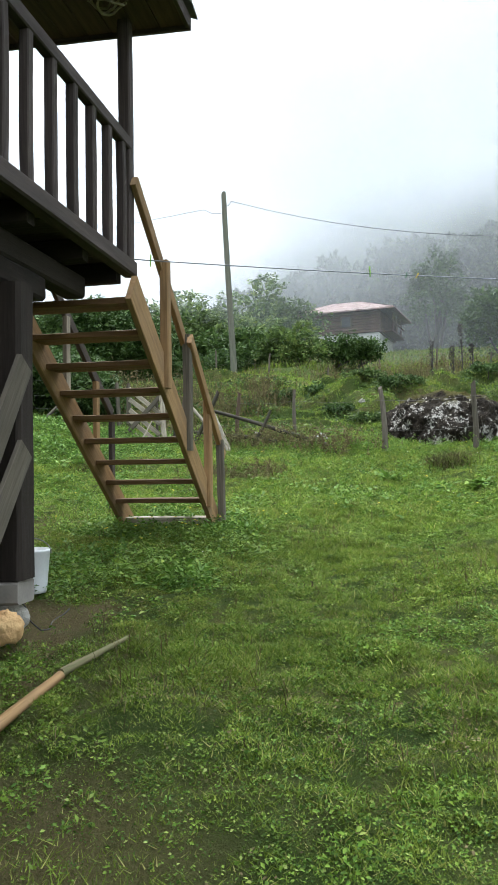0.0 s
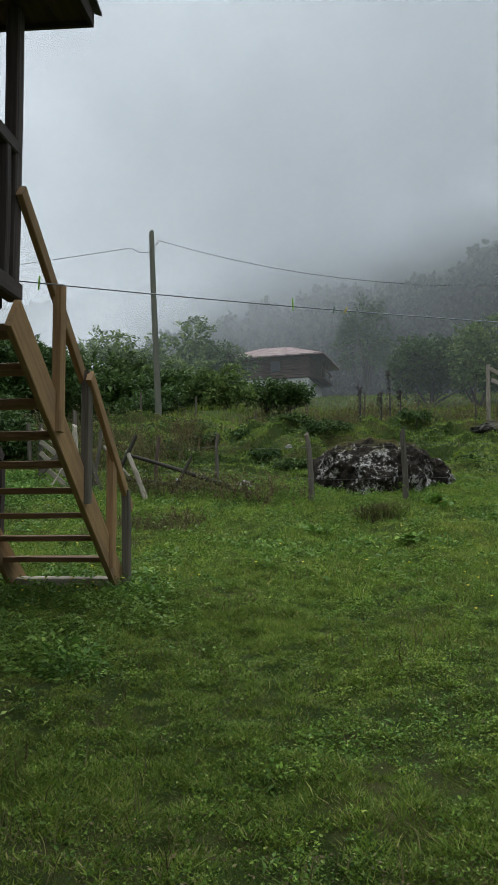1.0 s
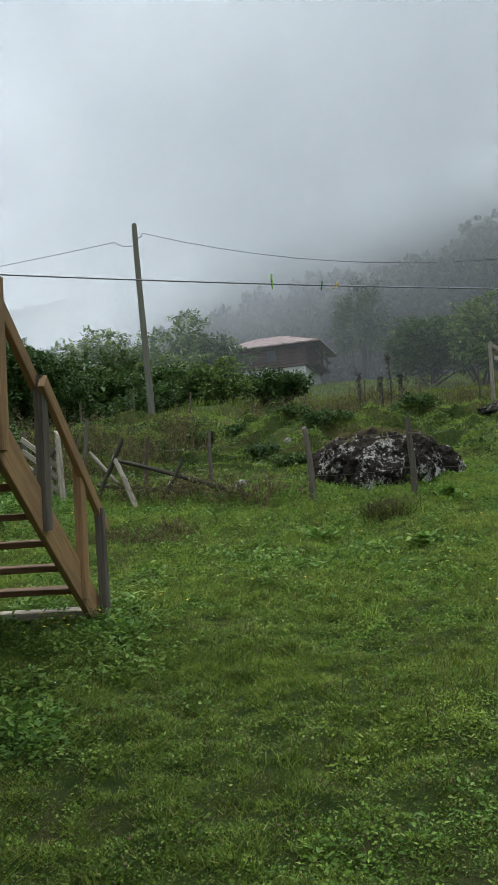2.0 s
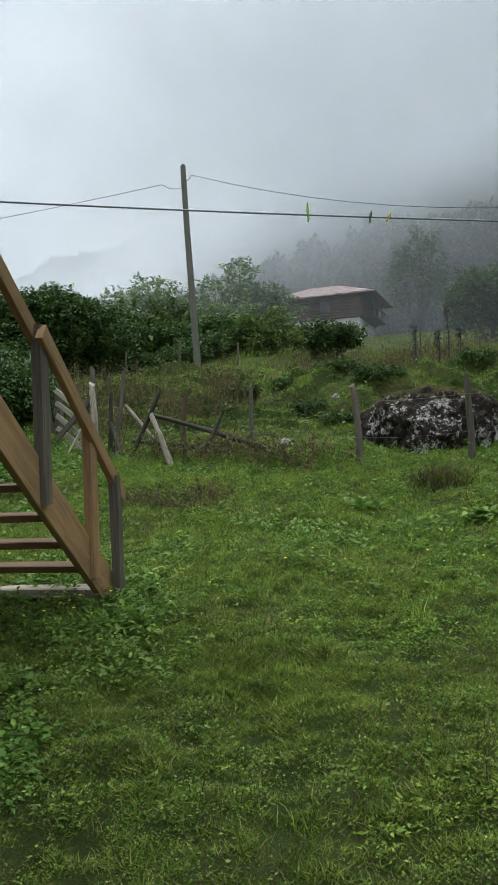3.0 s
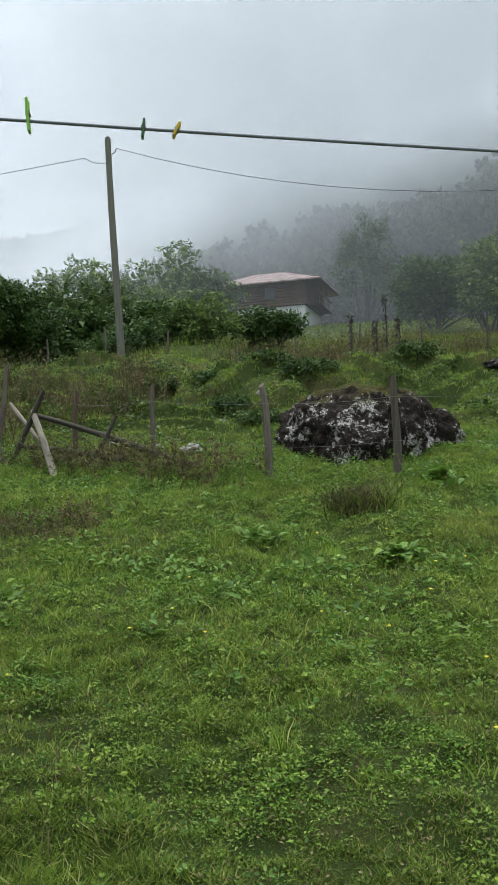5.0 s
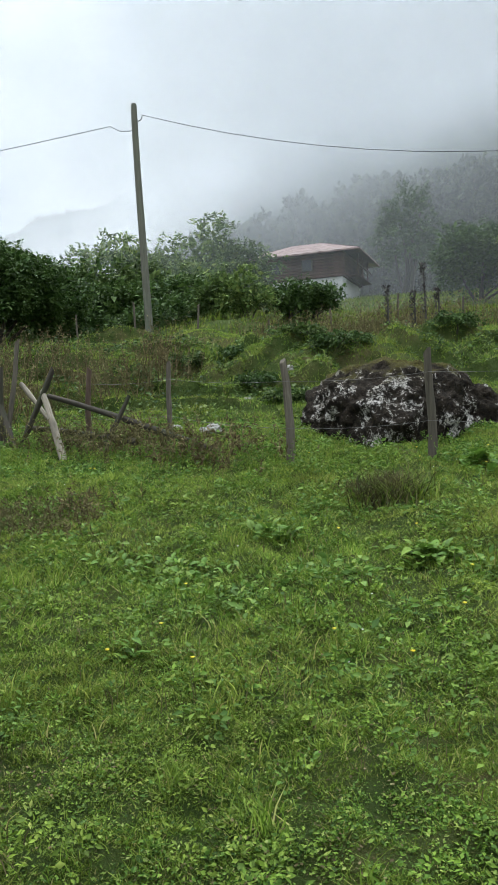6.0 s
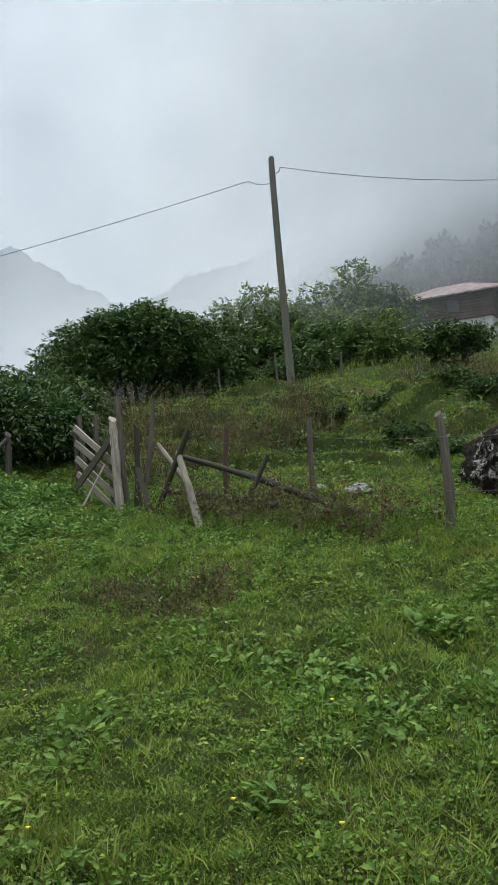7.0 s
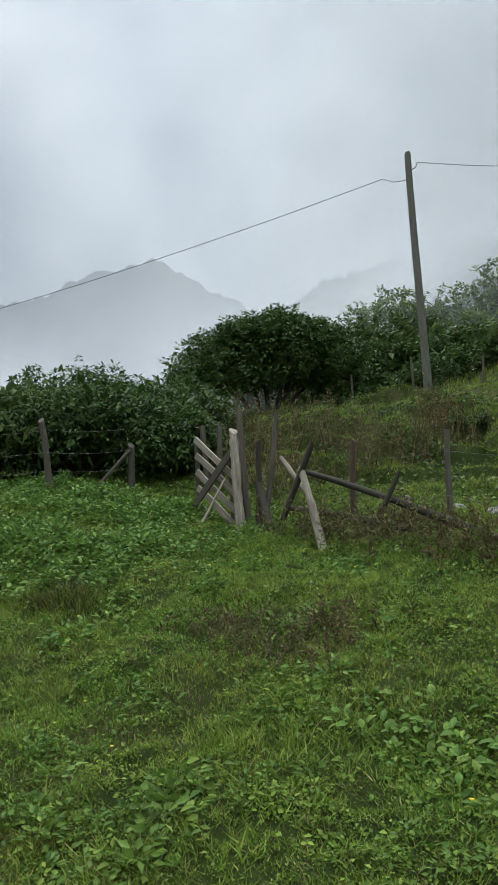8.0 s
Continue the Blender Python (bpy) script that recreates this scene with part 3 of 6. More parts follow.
def sprig_arrays(rng, clumps, count, per, reach, length, width, droop=0.0):
    """Leafy sprigs that spring from clump centres: leaves in pairs along a bowed twig and one at its tip."""
    clumps = np.asarray(clumps, float)
    mid = clumps.mean(0)
    c = np.repeat(clumps, count, 0)
    n = len(c)
    way = (c - mid) / (np.abs(clumps - mid).max() + 1e-6) * 1.1 + rng.normal(size=c.shape) * 0.55 + np.array([0, 0, 0.4])
    way /= np.linalg.norm(way, axis=1, keepdims=True)
    foot = c + rng.normal(size=c.shape).clip(-1.5, 1.5) * reach * 0.45
    far = reach * rng.uniform(0.5, 1.15, n) * np.where(rng.rand(n) < 0.1, 1.5, 1.0)
    across = np.cross(way, rng.normal(size=way.shape) * 0.4 + np.array([0, 0, 1.0]))
    across /= np.linalg.norm(across, axis=1, keepdims=True) + 1e-9
    pieces = []
    for j in range(per):
        f = (j + 0.6) / per
        at = foot + way * (far * f)[:, None] - np.array([0, 0, 1.0]) * (far * f * f * (0.25 + droop))[:, None]
        side = 0.0 if j == per - 1 else (1.0 if j % 2 else -1.0)
        lead = way * (1.0 if side == 0 else 0.55) + across * side + rng.normal(size=way.shape) * 0.25 - np.array([0, 0, 0.2 + droop])
        size = rng.uniform(0.7, 1.25, n) * (1.1 - 0.4 * f)
        pieces.append(leaf_arrays(at, lead, length * size, width * size, 0.16, rng, 0.75))
    return joined(pieces)


def shrub(name, at, radii, height, clump_count, leaves, leaf, material, label, category, seed, stems=5, spread=0.3, lobes=0.25, droop=0.0, group="", skirt=0.12):
    """A tree or shrub: leaning limbs from the ground, a crown of leaf clumps with an uneven, open outline."""
    rng = np.random.RandomState(seed)
    x, y = at
    z = gz(x, y)
    ob = thing(name, (x, y, z), label, category, group)
    bumps = [(rng.normal(size=3), rng.uniform(0.5, 1.0)) for _ in range(9)]
    clumps = []
    while len(clumps) < clump_count:
        d = rng.normal(size=3)
        d /= np.linalg.norm(d)
        if d[2] < -0.55:
            continue
        swell = 1 + lobes * sum(w * math.cos(3.1 * float(np.dot(d, b) / np.linalg.norm(b)) + i) for i, (b, w) in enumerate(bumps)) / 3
        depth = rng.uniform(0.35, 1.0) ** 0.5 * swell
        p = np.array([d[0] * radii[0] * depth, d[1] * radii[1] * depth, height * 0.52 + d[2] * height * 0.5 * depth])
        if p[2] > height * skirt:
            clumps.append(p + [x, y, z])
    limbs = []
    for i in range(stems):
        tip = clumps[rng.randint(len(clumps))]
        foot = np.array([x + rng.normal() * radii[0] * 0.1, y + rng.normal() * radii[1] * 0.1, z - 0.1])
        foot[2] = gz(foot[0], foot[1]) - 0.08
        tip = foot + (tip - foot) * 0.8
        limbs.append((foot, tip))
    trunk = bmesh.new()
    for i, (foot, tip) in enumerate(limbs):
        span = float(np.linalg.norm(tip - foot))
        piece = stem_bm(span, 0.018 * height + 0.02, 0.006 * height + 0.004, 0.15, 7, 6, 0.12, seed * 31 + i)
        piece.transform(along(foot, tip))
        hold = bpy.data.meshes.new("limb")
        piece.to_mesh(hold)
        piece.free()
        trunk.from_mesh(hold)
        bpy.data.meshes.remove(hold)
    part("trunk", mesh_from("trunk", trunk, True), BARK, ob, "", Matrix.Identity(4))
    sprigs = sprig_arrays(rng, clumps, max(4, leaves // 12), 7, spread * 1.6, leaf[0], leaf[1], droop)
    inner = np.asarray(clumps).mean(0) + (np.asarray(clumps) - np.asarray(clumps).mean(0)) * 0.8
    filling = crown_arrays(rng, inner, max(8, leaves // 8), spread * 1.2, leaf[0] * 1.5, leaf[1] * 1.7, droop)
    part("crown", mesh_of("crown", *joined([sprigs, filling])), material, ob)
    return ob


def lump_bm(radii, seed, rough=0.25, detail=3, flat=0.0, freq=1.2):
    """A stone: an uneven ball, broken into facets, flattened below."""
    bm = bmesh.new()
    bmesh.ops.create_icosphere(bm, subdivisions=detail, radius=1)
    for v in bm.verts:
        d = v.co.normalized()
        k = 1 + rough * (noise.fractal(d * freq + Vector((seed, seed * 0.7, 3)), 0.8, 2.1, 4) + 0.6 * (noise.cell(d * 2.2 + Vector((seed, 0, 0))) - 0.5) * 0.4)
        v.co = Vector((d.x * radii[0] * k, d.y * radii[1] * k, d.z * radii[2] * k))
        if v.co.z < -flat:
            v.co.z = -flat + (v.co.z + flat) * 0.15
    return bm


# ---- ground ----
def build_ground():
    def lines(fine_lo, fine_hi, step, lo, hi):
        a = list(np.arange(fine_lo, fine_hi + 1e-6, step))
        s = step
        while a[0] > lo:
            s *= 1.1
            a.insert(0, a[0] - s)
        s = step
        while a[-1] < hi:
            s *= 1.1
            a.append(a[-1] + s)
        return np.array(a)

    xs, ys = lines(-6, 4.5, 0.1, -1500, 1500), lines(2.0, 22.5, 0.09, -300, 2500)
    gx, gy = np.meshgrid(xs, ys)
    v = np.stack([gx.ravel(), gy.ravel(), ground_z(gx, gy).ravel()], 1)
    w, h = len(xs), len(ys)
    k = (np.arange(h - 1)[:, None] * w + np.arange(w - 1)[None]).ravel()
    tris = np.concatenate([np.stack([k, k + 1, k + w + 1], 1), np.stack([k, k + w + 1, k + w], 1)])
    me = mesh_of("ground", v, tris)
    for p in me.polygons:
        p.use_smooth = True
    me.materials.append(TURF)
    return tagged(new("ground", me), "rough green meadow sloping uphill with bare earthy patches", "ground", "", "structure")


build_ground()

# ---- timber house with a raised balcony ----
DECK_X, DECK_Y, DECK_Z = -1.71, 5.45, 3.12
RAIL_Z = 4.0


def build_house():
    house = thing("timber_house", (-4.2, 1.0, gz(-4.2, 1.0) - 0.3), "dark weathered timber house with a raised railed balcony", "house")
    # balcony floor
    deck = plank("floor_beam", (DECK_X - 0.03, -3.6, DECK_Z - 0.058), (DECK_X - 0.03, DECK_Y, DECK_Z - 0.058), 0.1, 0.115, DARK_WOOD, house, "dark edge beam of the balcony floor")
    y = -3.5
    while y < DECK_Y - 0.1:
        plank("floor_board", (-3.55, y + 0.07, DECK_Z - 0.018), (DECK_X - 0.085, y + 0.07, DECK_Z - 0.018), 0.136, 0.03, DARK_WOOD, house)
        y += 0.142
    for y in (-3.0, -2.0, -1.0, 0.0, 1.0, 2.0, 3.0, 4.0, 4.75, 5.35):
        plank("joist", (-3.5, y, DECK_Z - 0.105), (DECK_X - 0.085, y, DECK_Z - 0.105), 0.09, 0.14, SHADED_WOOD, house)
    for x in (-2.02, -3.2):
        plank("bearer", (x, -3.6, DECK_Z - 0.255), (x, 5.1, DECK_Z - 0.255), 0.15, 0.155, SHADED_WOOD, house)
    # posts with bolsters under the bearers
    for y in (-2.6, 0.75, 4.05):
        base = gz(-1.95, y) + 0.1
        plank("bolster", (-2.02, y - 0.42, DECK_Z - 0.41), (-2.02, y + 0.42, DECK_Z - 0.41), 0.17, 0.145, SHADED_WOOD, house)
        plank("pillar", (-1.94, y, base + 0.29), (-1.94, y, DECK_Z - 0.485), 0.19, 0.185, SHADED_WOOD, house, "thick dark timber post")
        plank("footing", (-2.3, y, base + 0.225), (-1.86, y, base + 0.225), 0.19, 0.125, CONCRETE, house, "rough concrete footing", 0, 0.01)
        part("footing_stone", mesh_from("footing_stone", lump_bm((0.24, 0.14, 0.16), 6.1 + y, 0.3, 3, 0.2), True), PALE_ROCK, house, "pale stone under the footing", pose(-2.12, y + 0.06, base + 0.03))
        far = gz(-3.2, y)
        plank("pillar", (-3.2, y, far - 0.1), (-3.2, y, DECK_Z - 0.335), 0.19, 0.19, SHADED_WOOD, house)
    for top in (2.24, 1.78):
        plank("brace", (-1.828, 3.98, top - 0.05), (-1.828, 2.0, top - 2.1 * 1.38 if top > 2 else top - 2.1 * 1.2), 0.03, 0.15, GREY_WOOD, house, "diagonal grey brace board")
    # railing
    plank("handrail", (DECK_X - 0.02, -3.6, RAIL_Z - 0.045), (DECK_X - 0.02, DECK_Y - 0.04, RAIL_Z - 0.045), 0.07, 0.09, DARK_WOOD, house)
    for y in (3.56, 3.83, 4.12, 4.41, 4.70, 4.98, 5.24):
        plank("baluster", (DECK_X - 0.02, y, DECK_Z - 0.004), (DECK_X - 0.02, y, RAIL_Z - 0.09), 0.058, 0.06, DARK_WOOD, house)
    y = 3.28
    while y > -3.5:
        plank("baluster", (DECK_X - 0.02, y, DECK_Z - 0.004), (DECK_X - 0.02, y, RAIL_Z - 0.09), 0.058, 0.06, DARK_WOOD, house)
        y -= 0.285
    plank("corner_post", (DECK_X - 0.035, DECK_Y - 0.06, DECK_Z - 0.002), (DECK_X - 0.035, DECK_Y - 0.06, 4.86), 0.09, 0.09, DARK_WOOD, house)
    for y in (2.2, -1.2):
        plank("corner_post", (DECK_X - 0.035, y, RAIL_Z), (DECK_X - 0.035, y, 4.86), 0.09, 0.09, DARK_WOOD, house)
    plank("end_rail", (-3.4, DECK_Y - 0.06, RAIL_Z - 0.05), (-2.75, DECK_Y - 0.06, RAIL_Z - 0.05), 0.06, 0.08, DARK_WOOD, house)
    for x in (-2.78, -3.05, -3.3):
        plank("baluster", (x, DECK_Y - 0.06, DECK_Z - 0.004), (x, DECK_Y - 0.06, RAIL_Z - 0.09), 0.055, 0.055, DARK_WOOD, house)
    # eaves: boarded underside, fascia boards, projecting roof sheet
    for i in range(12):
        x0 = -1.34 - 0.19 * i
        plank("soffit_board", (x0 - 0.09, -4.0, 4.90 + 0.003 * i), (x0 - 0.09, 5.56, 4.90 + 0.003 * i), 0.182, 0.025, SOFFIT_WOOD, house)
    plank("fascia_board", (-1.30, 5.58, 4.905), (-3.65, 5.58, 4.93), 0.03, 0.1, DARK_WOOD, house)
    plank("fascia_board", (-1.315, -4.0, 4.91), (-1.315, 5.56, 4.91), 0.03, 0.1, DARK_WOOD, house)
    bm = bmesh.new()
    cols, grid = 60, []
    for i in range(cols + 1):
        y = -4.1 + 9.74 * i / cols
        ripple = 0.014 * (1 if i % 2 else -1)
        grid.append([[bm.verts.new((x, y, 4.975 + (-1.26 - x) * 0.42 + ripple + d)) for d in (0, 0.02)] for x in (-1.26, -3.6, -5.2)])
    for i in range(cols):
        for j in range(2):
            for d in (0, 1):
                bm.faces.new((grid[i][j][d], grid[i + 1][j][d], grid[i + 1][j + 1][d], grid[i][j + 1][d]))
        for j in (0, 2):
            bm.faces.new((grid[i][j][0], grid[i + 1][j][0], grid[i + 1][j][1], grid[i][j][1]))
    for i in (0, cols):
        for j in range(2):
            bm.faces.new((grid[i][j][0], grid[i][j + 1][0], grid[i][j + 1][1], grid[i][j][1]))
    part("roof_sheet", bm, ROOF_DARK, house, "dark corrugated roof sheet")
    bm = bmesh.new()
    for p in [(-5.2, -4.1, 6.63), (-5.2, 5.64, 6.63), (-9.2, 5.64, 4.95), (-9.2, -4.1, 4.95)]:
        bm.verts.new(p)
    for p in [(-5.2, -4.1, 6.66), (-5.2, 5.64, 6.66), (-9.2, 5.64, 4.98), (-9.2, -4.1, 4.98)]:
        bm.verts.new(p)
    bm.verts.ensure_lookup_table()
    for q in ((0, 1, 2, 3), (7, 6, 5, 4), (0, 4, 5, 1), (1, 5, 6, 2), (2, 6, 7, 3), (3, 7, 4, 0)):
        bm.faces.new([bm.verts[a] for a in q])
    part("roof_sheet", bm, ROOF_DARK, house)
    # the unseen closed body of the house, walls drawn out to shade the balcony's underside
    low = gz(-4, -3) - 0.4
    z = low + 0.1
    while z < 5.3:
        plank("wall_board", (-3.62, -3.6, z), (-3.62, 5.3, z), 0.06, 0.198, DARK_WOOD, house)
        plank("wall_board", (-8.6, -3.6, z), (-8.6, 5.3, z), 0.06, 0.198, DARK_WOOD, house)
        plank("wall_board", (-8.57, 5.27, z), (-3.65, 5.27, z), 0.06, 0.198, DARK_WOOD, house)
        plank("wall_board", (-8.57, -3.57, z), (-3.65, -3.57, z), 0.06, 0.198, DARK_WOOD, house)
        z += 0.2
    return house


build_house()


def build_stairs():
    stairs = thing("wooden_staircase", (-2.13, 7.5, gz(-2.13, 7.5)), "open wooden staircase from grass to balcony, new brown timber", "staircase")
    run, rise, y9, z9 = 0.25, 0.187, 7.363, 1.335

    def tread_z(y):
        return z9 + (y9 - y) * rise / run

    for k in range(9):
        y, z = y9 - k * run, z9 + k * rise
        plank("tread", (-2.555, y + 0.03, z - 0.025), (-1.69, y + 0.03, z - 0.025), 0.235, 0.045, TREAD_WOOD, stairs)
    for x in (-1.665, -2.58):
        plank("stringer", (x, 5.25, tread_z(5.25) - 0.03), (x, 7.78, tread_z(7.78) - 0.005), 0.045, 0.24, STAIR_WOOD, stairs)
    plank("bottom_board", (-2.6, 7.66, gz(-2.1, 7.66) + 0.03), (-1.66, 7.66, gz(-2.1, 7.66) + 0.03), 0.2, 0.07, PALE_WOOD, stairs, "pale board at the foot")
    up = 0.83
    right = -1.64
    plank("handrail", (right - 0.035, 5.36, tread_z(5.34) + up), (right - 0.03, 6.62, tread_z(6.62) + up), 0.045, 0.1, STAIR_WOOD, stairs)
    plank("handrail", (right + 0.04, 6.56, tread_z(6.56) + up - 0.03), (right + 0.03, 7.86, tread_z(7.9) + up - 0.02), 0.045, 0.1, STAIR_WOOD, stairs)
    for y, material in ((5.98, STAIR_WOOD), (6.62, GREY_WOOD), (7.32, STAIR_WOOD)):
        plank("rail_post", (right, y, tread_z(y) - 0.12), (right, y, tread_z(y) + up + 0.06), 0.07, 0.09, material, stairs)
    plank("foot_post", (right + 0.055, 7.66, gz(right, 7.66) - 0.1), (right + 0.035, 7.68, 1.9), 0.07, 0.07, GREY_WOOD, stairs, "grey post at the foot")
    left = -2.62
    plank("handrail", (left, 5.45, tread_z(5.45) + up), (left, 7.35, tread_z(7.35) + up), 0.04, 0.09, DARK_WOOD, stairs)
    for y, material in ((5.55, PALE_WOOD), (6.3, PALE_WOOD), (6.95, STAIR_WOOD), (7.35, DARK_WOOD)):
        plank("rail_post", (left + 0.005, y, tread_z(y) - 0.1), (left + 0.005, y, tread_z(y) + up - 0.03), 0.04, 0.08, material, stairs)


build_stairs()


def build_by_the_house():
    x, y = -2.30, 5.0
    z = gz(x, y)
    bucket = thing("bucket", (x, y, z), "white plastic bucket standing behind a timber post", "bucket")
    bm = bmesh.new()
    rings = []
    for rad, h in ((0.0, 0.0), (0.095, 0.0), (0.1, 0.02), (0.122, 0.27), (0.128, 0.275), (0.128, 0.29), (0.118, 0.29), (0.1, 0.03), (0.0, 0.028)):
        rings.append([bm.verts.new((rad * math.cos(a * 0.3142), rad * math.sin(a * 0.3142), h)) for a in range(20)])
    for i in range(len(rings) - 1):
        for j in range(20):
            bm.faces.new((rings[i][j], rings[i][(j + 1) % 20], rings[i + 1][(j + 1) % 20], rings[i + 1][j]))
    bmesh.ops.remove_doubles(bm, verts=bm.verts, dist=0.0001)
    part("body", mesh_from("body", bm, True), WHITE_PLASTIC, bucket, "", pose(x, y, z))
    tube("handle", [(x + 0.132 * math.cos(a), y + 0.02, z + 0.26 + 0.1 * math.sin(a)) for a in np.linspace(0, 3.1416, 14)], 0.004, WIRE, bucket)

    sx, sy = -1.87, 3.88
    stone = part("stone", mesh_from("stone", lump_bm((0.085, 0.075, 0.095), 4.2, 0.3, 4, 0.14, 1.3), True), ORANGE_STONE, None, "", pose(sx - 0.02, sy, gz(sx, sy) + 0.17))
    tagged(stone, "ochre stone lying beside a concrete footing", "stone")
    block = plank("concrete_block", (-2.5, 3.75, gz(-2.3, 3.8) + 0.1), (-2.22, 3.9, gz(-2.3, 3.8) + 0.1), 0.2, 0.2, CONCRETE)
    tagged(block, "grey concrete block beside the timber post", "concrete block")
    cord = tube("cord", [(-1.9 + 0.02 * math.sin(i * 1.3), 4.0 + 0.06 * i, gz(-1.85, 4.0 + 0.06 * i) + 0.30 * max(0, 1 - i / 5) + 0.012) for i in range(12)], 0.004, CABLE)
    tagged(cord, "thin dark cord trailing onto bare earth", "cord")

    log = thing("ground_pole", (-1.5, 3.4, gz(-1.5, 3.4)), "thin peeled wooden pole lying in the grass", "pole")
    pts = [(-1.60, 2.15), (-1.52, 2.93), (-1.44, 3.56), (-1.31, 4.15)]
    for (ax, ay), (bx, by), r0, r1 in zip(pts[:-1], pts[1:], (0.038, 0.032, 0.022), (0.032, 0.022, 0.01)):
        stem("pole_piece", (ax, ay, gz(ax, ay) + 0.035), (bx, by, gz(bx, by) + 0.025), r0, r1, MOSSY_WOOD if ay > 3.5 else (RAW_WOOD if ay < 2.5 else STAIR_WOOD), log, "", 0.08, 0.0)

    rope = thing("rope", (-1.72, 5.3, 4.8), "tangled rope tied round the balcony post under the eaves", "rope")
    r = random.Random(5)
    for k in range(3):
        c = [(-1.74 + 0.1 * math.cos(a) - 0.05 * k, 5.12 + 0.07 * math.sin(a), 4.82 + 0.03 * k + 0.03 * math.sin(2 * a + k) + r.uniform(-0.006, 0.006)) for a in np.linspace(0, 6.0, 22)]
        tube("strand", c, 0.009, ROPE, rope)


build_by_the_house()


# ---- clothes line ----
def line_at(x):
    u = x + 1.70
    return Vector((x, 5.47 + u * 0.222, 3.14 - 0.078 * u + 0.0055 * u * u))


def build_clothes_line():
    line = thing("clothes_line", (-1.70, 5.47, 3.15), "grey plastic clothes line strung from the balcony corner", "clothes line")
    tube("cord", [line_at(-1.72 + 0.275 * i) for i in range(41)], 0.0042, LINE_CORD, line)
    end = line_at(9.28)
    plank("line_post", (end.x, end.y, gz(end.x, end.y) - 0.1), (end.x, end.y, end.z + 0.08), 0.09, 0.09, GREY_WOOD, line)

    def peg(x, material, label, tilt, length=0.085, up=0.6):
        at = line_at(x)
        ob = thing("clothes_peg", at, label, "clothes peg", "pegs on the line")
        m = Matrix.Translation(at) @ pose(0, 0, 0, 0, tilt, 12)
        for side in (-1, 1):
            bm = plank_bm(length, 0.011, 0.006, 0.0005, 3, 3)
            part("jaw", bm, material, ob, "", m @ pose(0, side * 0.0075, -length * (1 - up), 0, -90, 0) @ pose(0, 0, 0, 0, 0, side * 3))
        bm = bmesh.new()
        bmesh.ops.create_cone(bm, cap_ends=True, segments=10, radius1=0.006, radius2=0.006, depth=0.02)
        part("spring", bm, WIRE, ob, "", m @ pose(0, 0, length * (up - 0.45), 90, 0, 0))

    peg(-1.60, GREEN_PLASTIC, "bright green peg clipped beside the balcony", 4, 0.085, 0.5)
    peg(-0.035, GREEN_PLASTIC, "bright green peg standing upright on the line", -2, 0.076, 0.66)
    peg(0.228, DARK_GREEN, "dark green peg hanging on the line", 8, 0.042, 0.5)
    peg(0.305, YELLOW_PLASTIC, "yellow peg clipped aslant on the line", 28, 0.036, 0.55)


build_clothes_line()


# ---- power pole ----
def build_power_line():
    pole = thing("utility_pole", (-4.92, 24.4, gz(-4.92, 24.4)), "leaning grey wooden utility pole on a grassy bank", "utility pole")
    stem("shaft", (-4.90, 24.35, gz(-4.9, 24.35) - 0.3), (-5.48, 25.86, 11.08), 0.112, 0.085, POLE_WOOD, pole, "", 0.05, 0.01, True, 14)
    tube("bracket", [(-5.36, 25.74, 10.62), (-5.26, 25.74, 10.66), (-5.22, 25.74, 10.78)], 0.014, WIRE, pole)
    for name, ends, sag in (("power_cable", ((-5.22, 25.74, 10.78), (24, 24.0, 13.1)), 3.2), ("power_cable", ((-6.15, 25.7, 10.55), (-34, 24.0, 8.55)), 0.5)):
        cable = tube(name, hanging(*ends, sag), 0.009, CABLE)
        tagged(cable, "thin black cable sagging away from the wooden pole", "power cable", "cables on the pole")
    slack = tube("slack_cable", [(-6.15, 25.7, 10.55), (-5.9, 25.72, 10.40), (-5.6, 25.74, 10.38), (-5.45, 25.76, 10.48)], 0.01, CABLE)
    tagged(slack, "slack end of black cable looped to the pole", "power cable", "cables on the pole")


build_power_line()


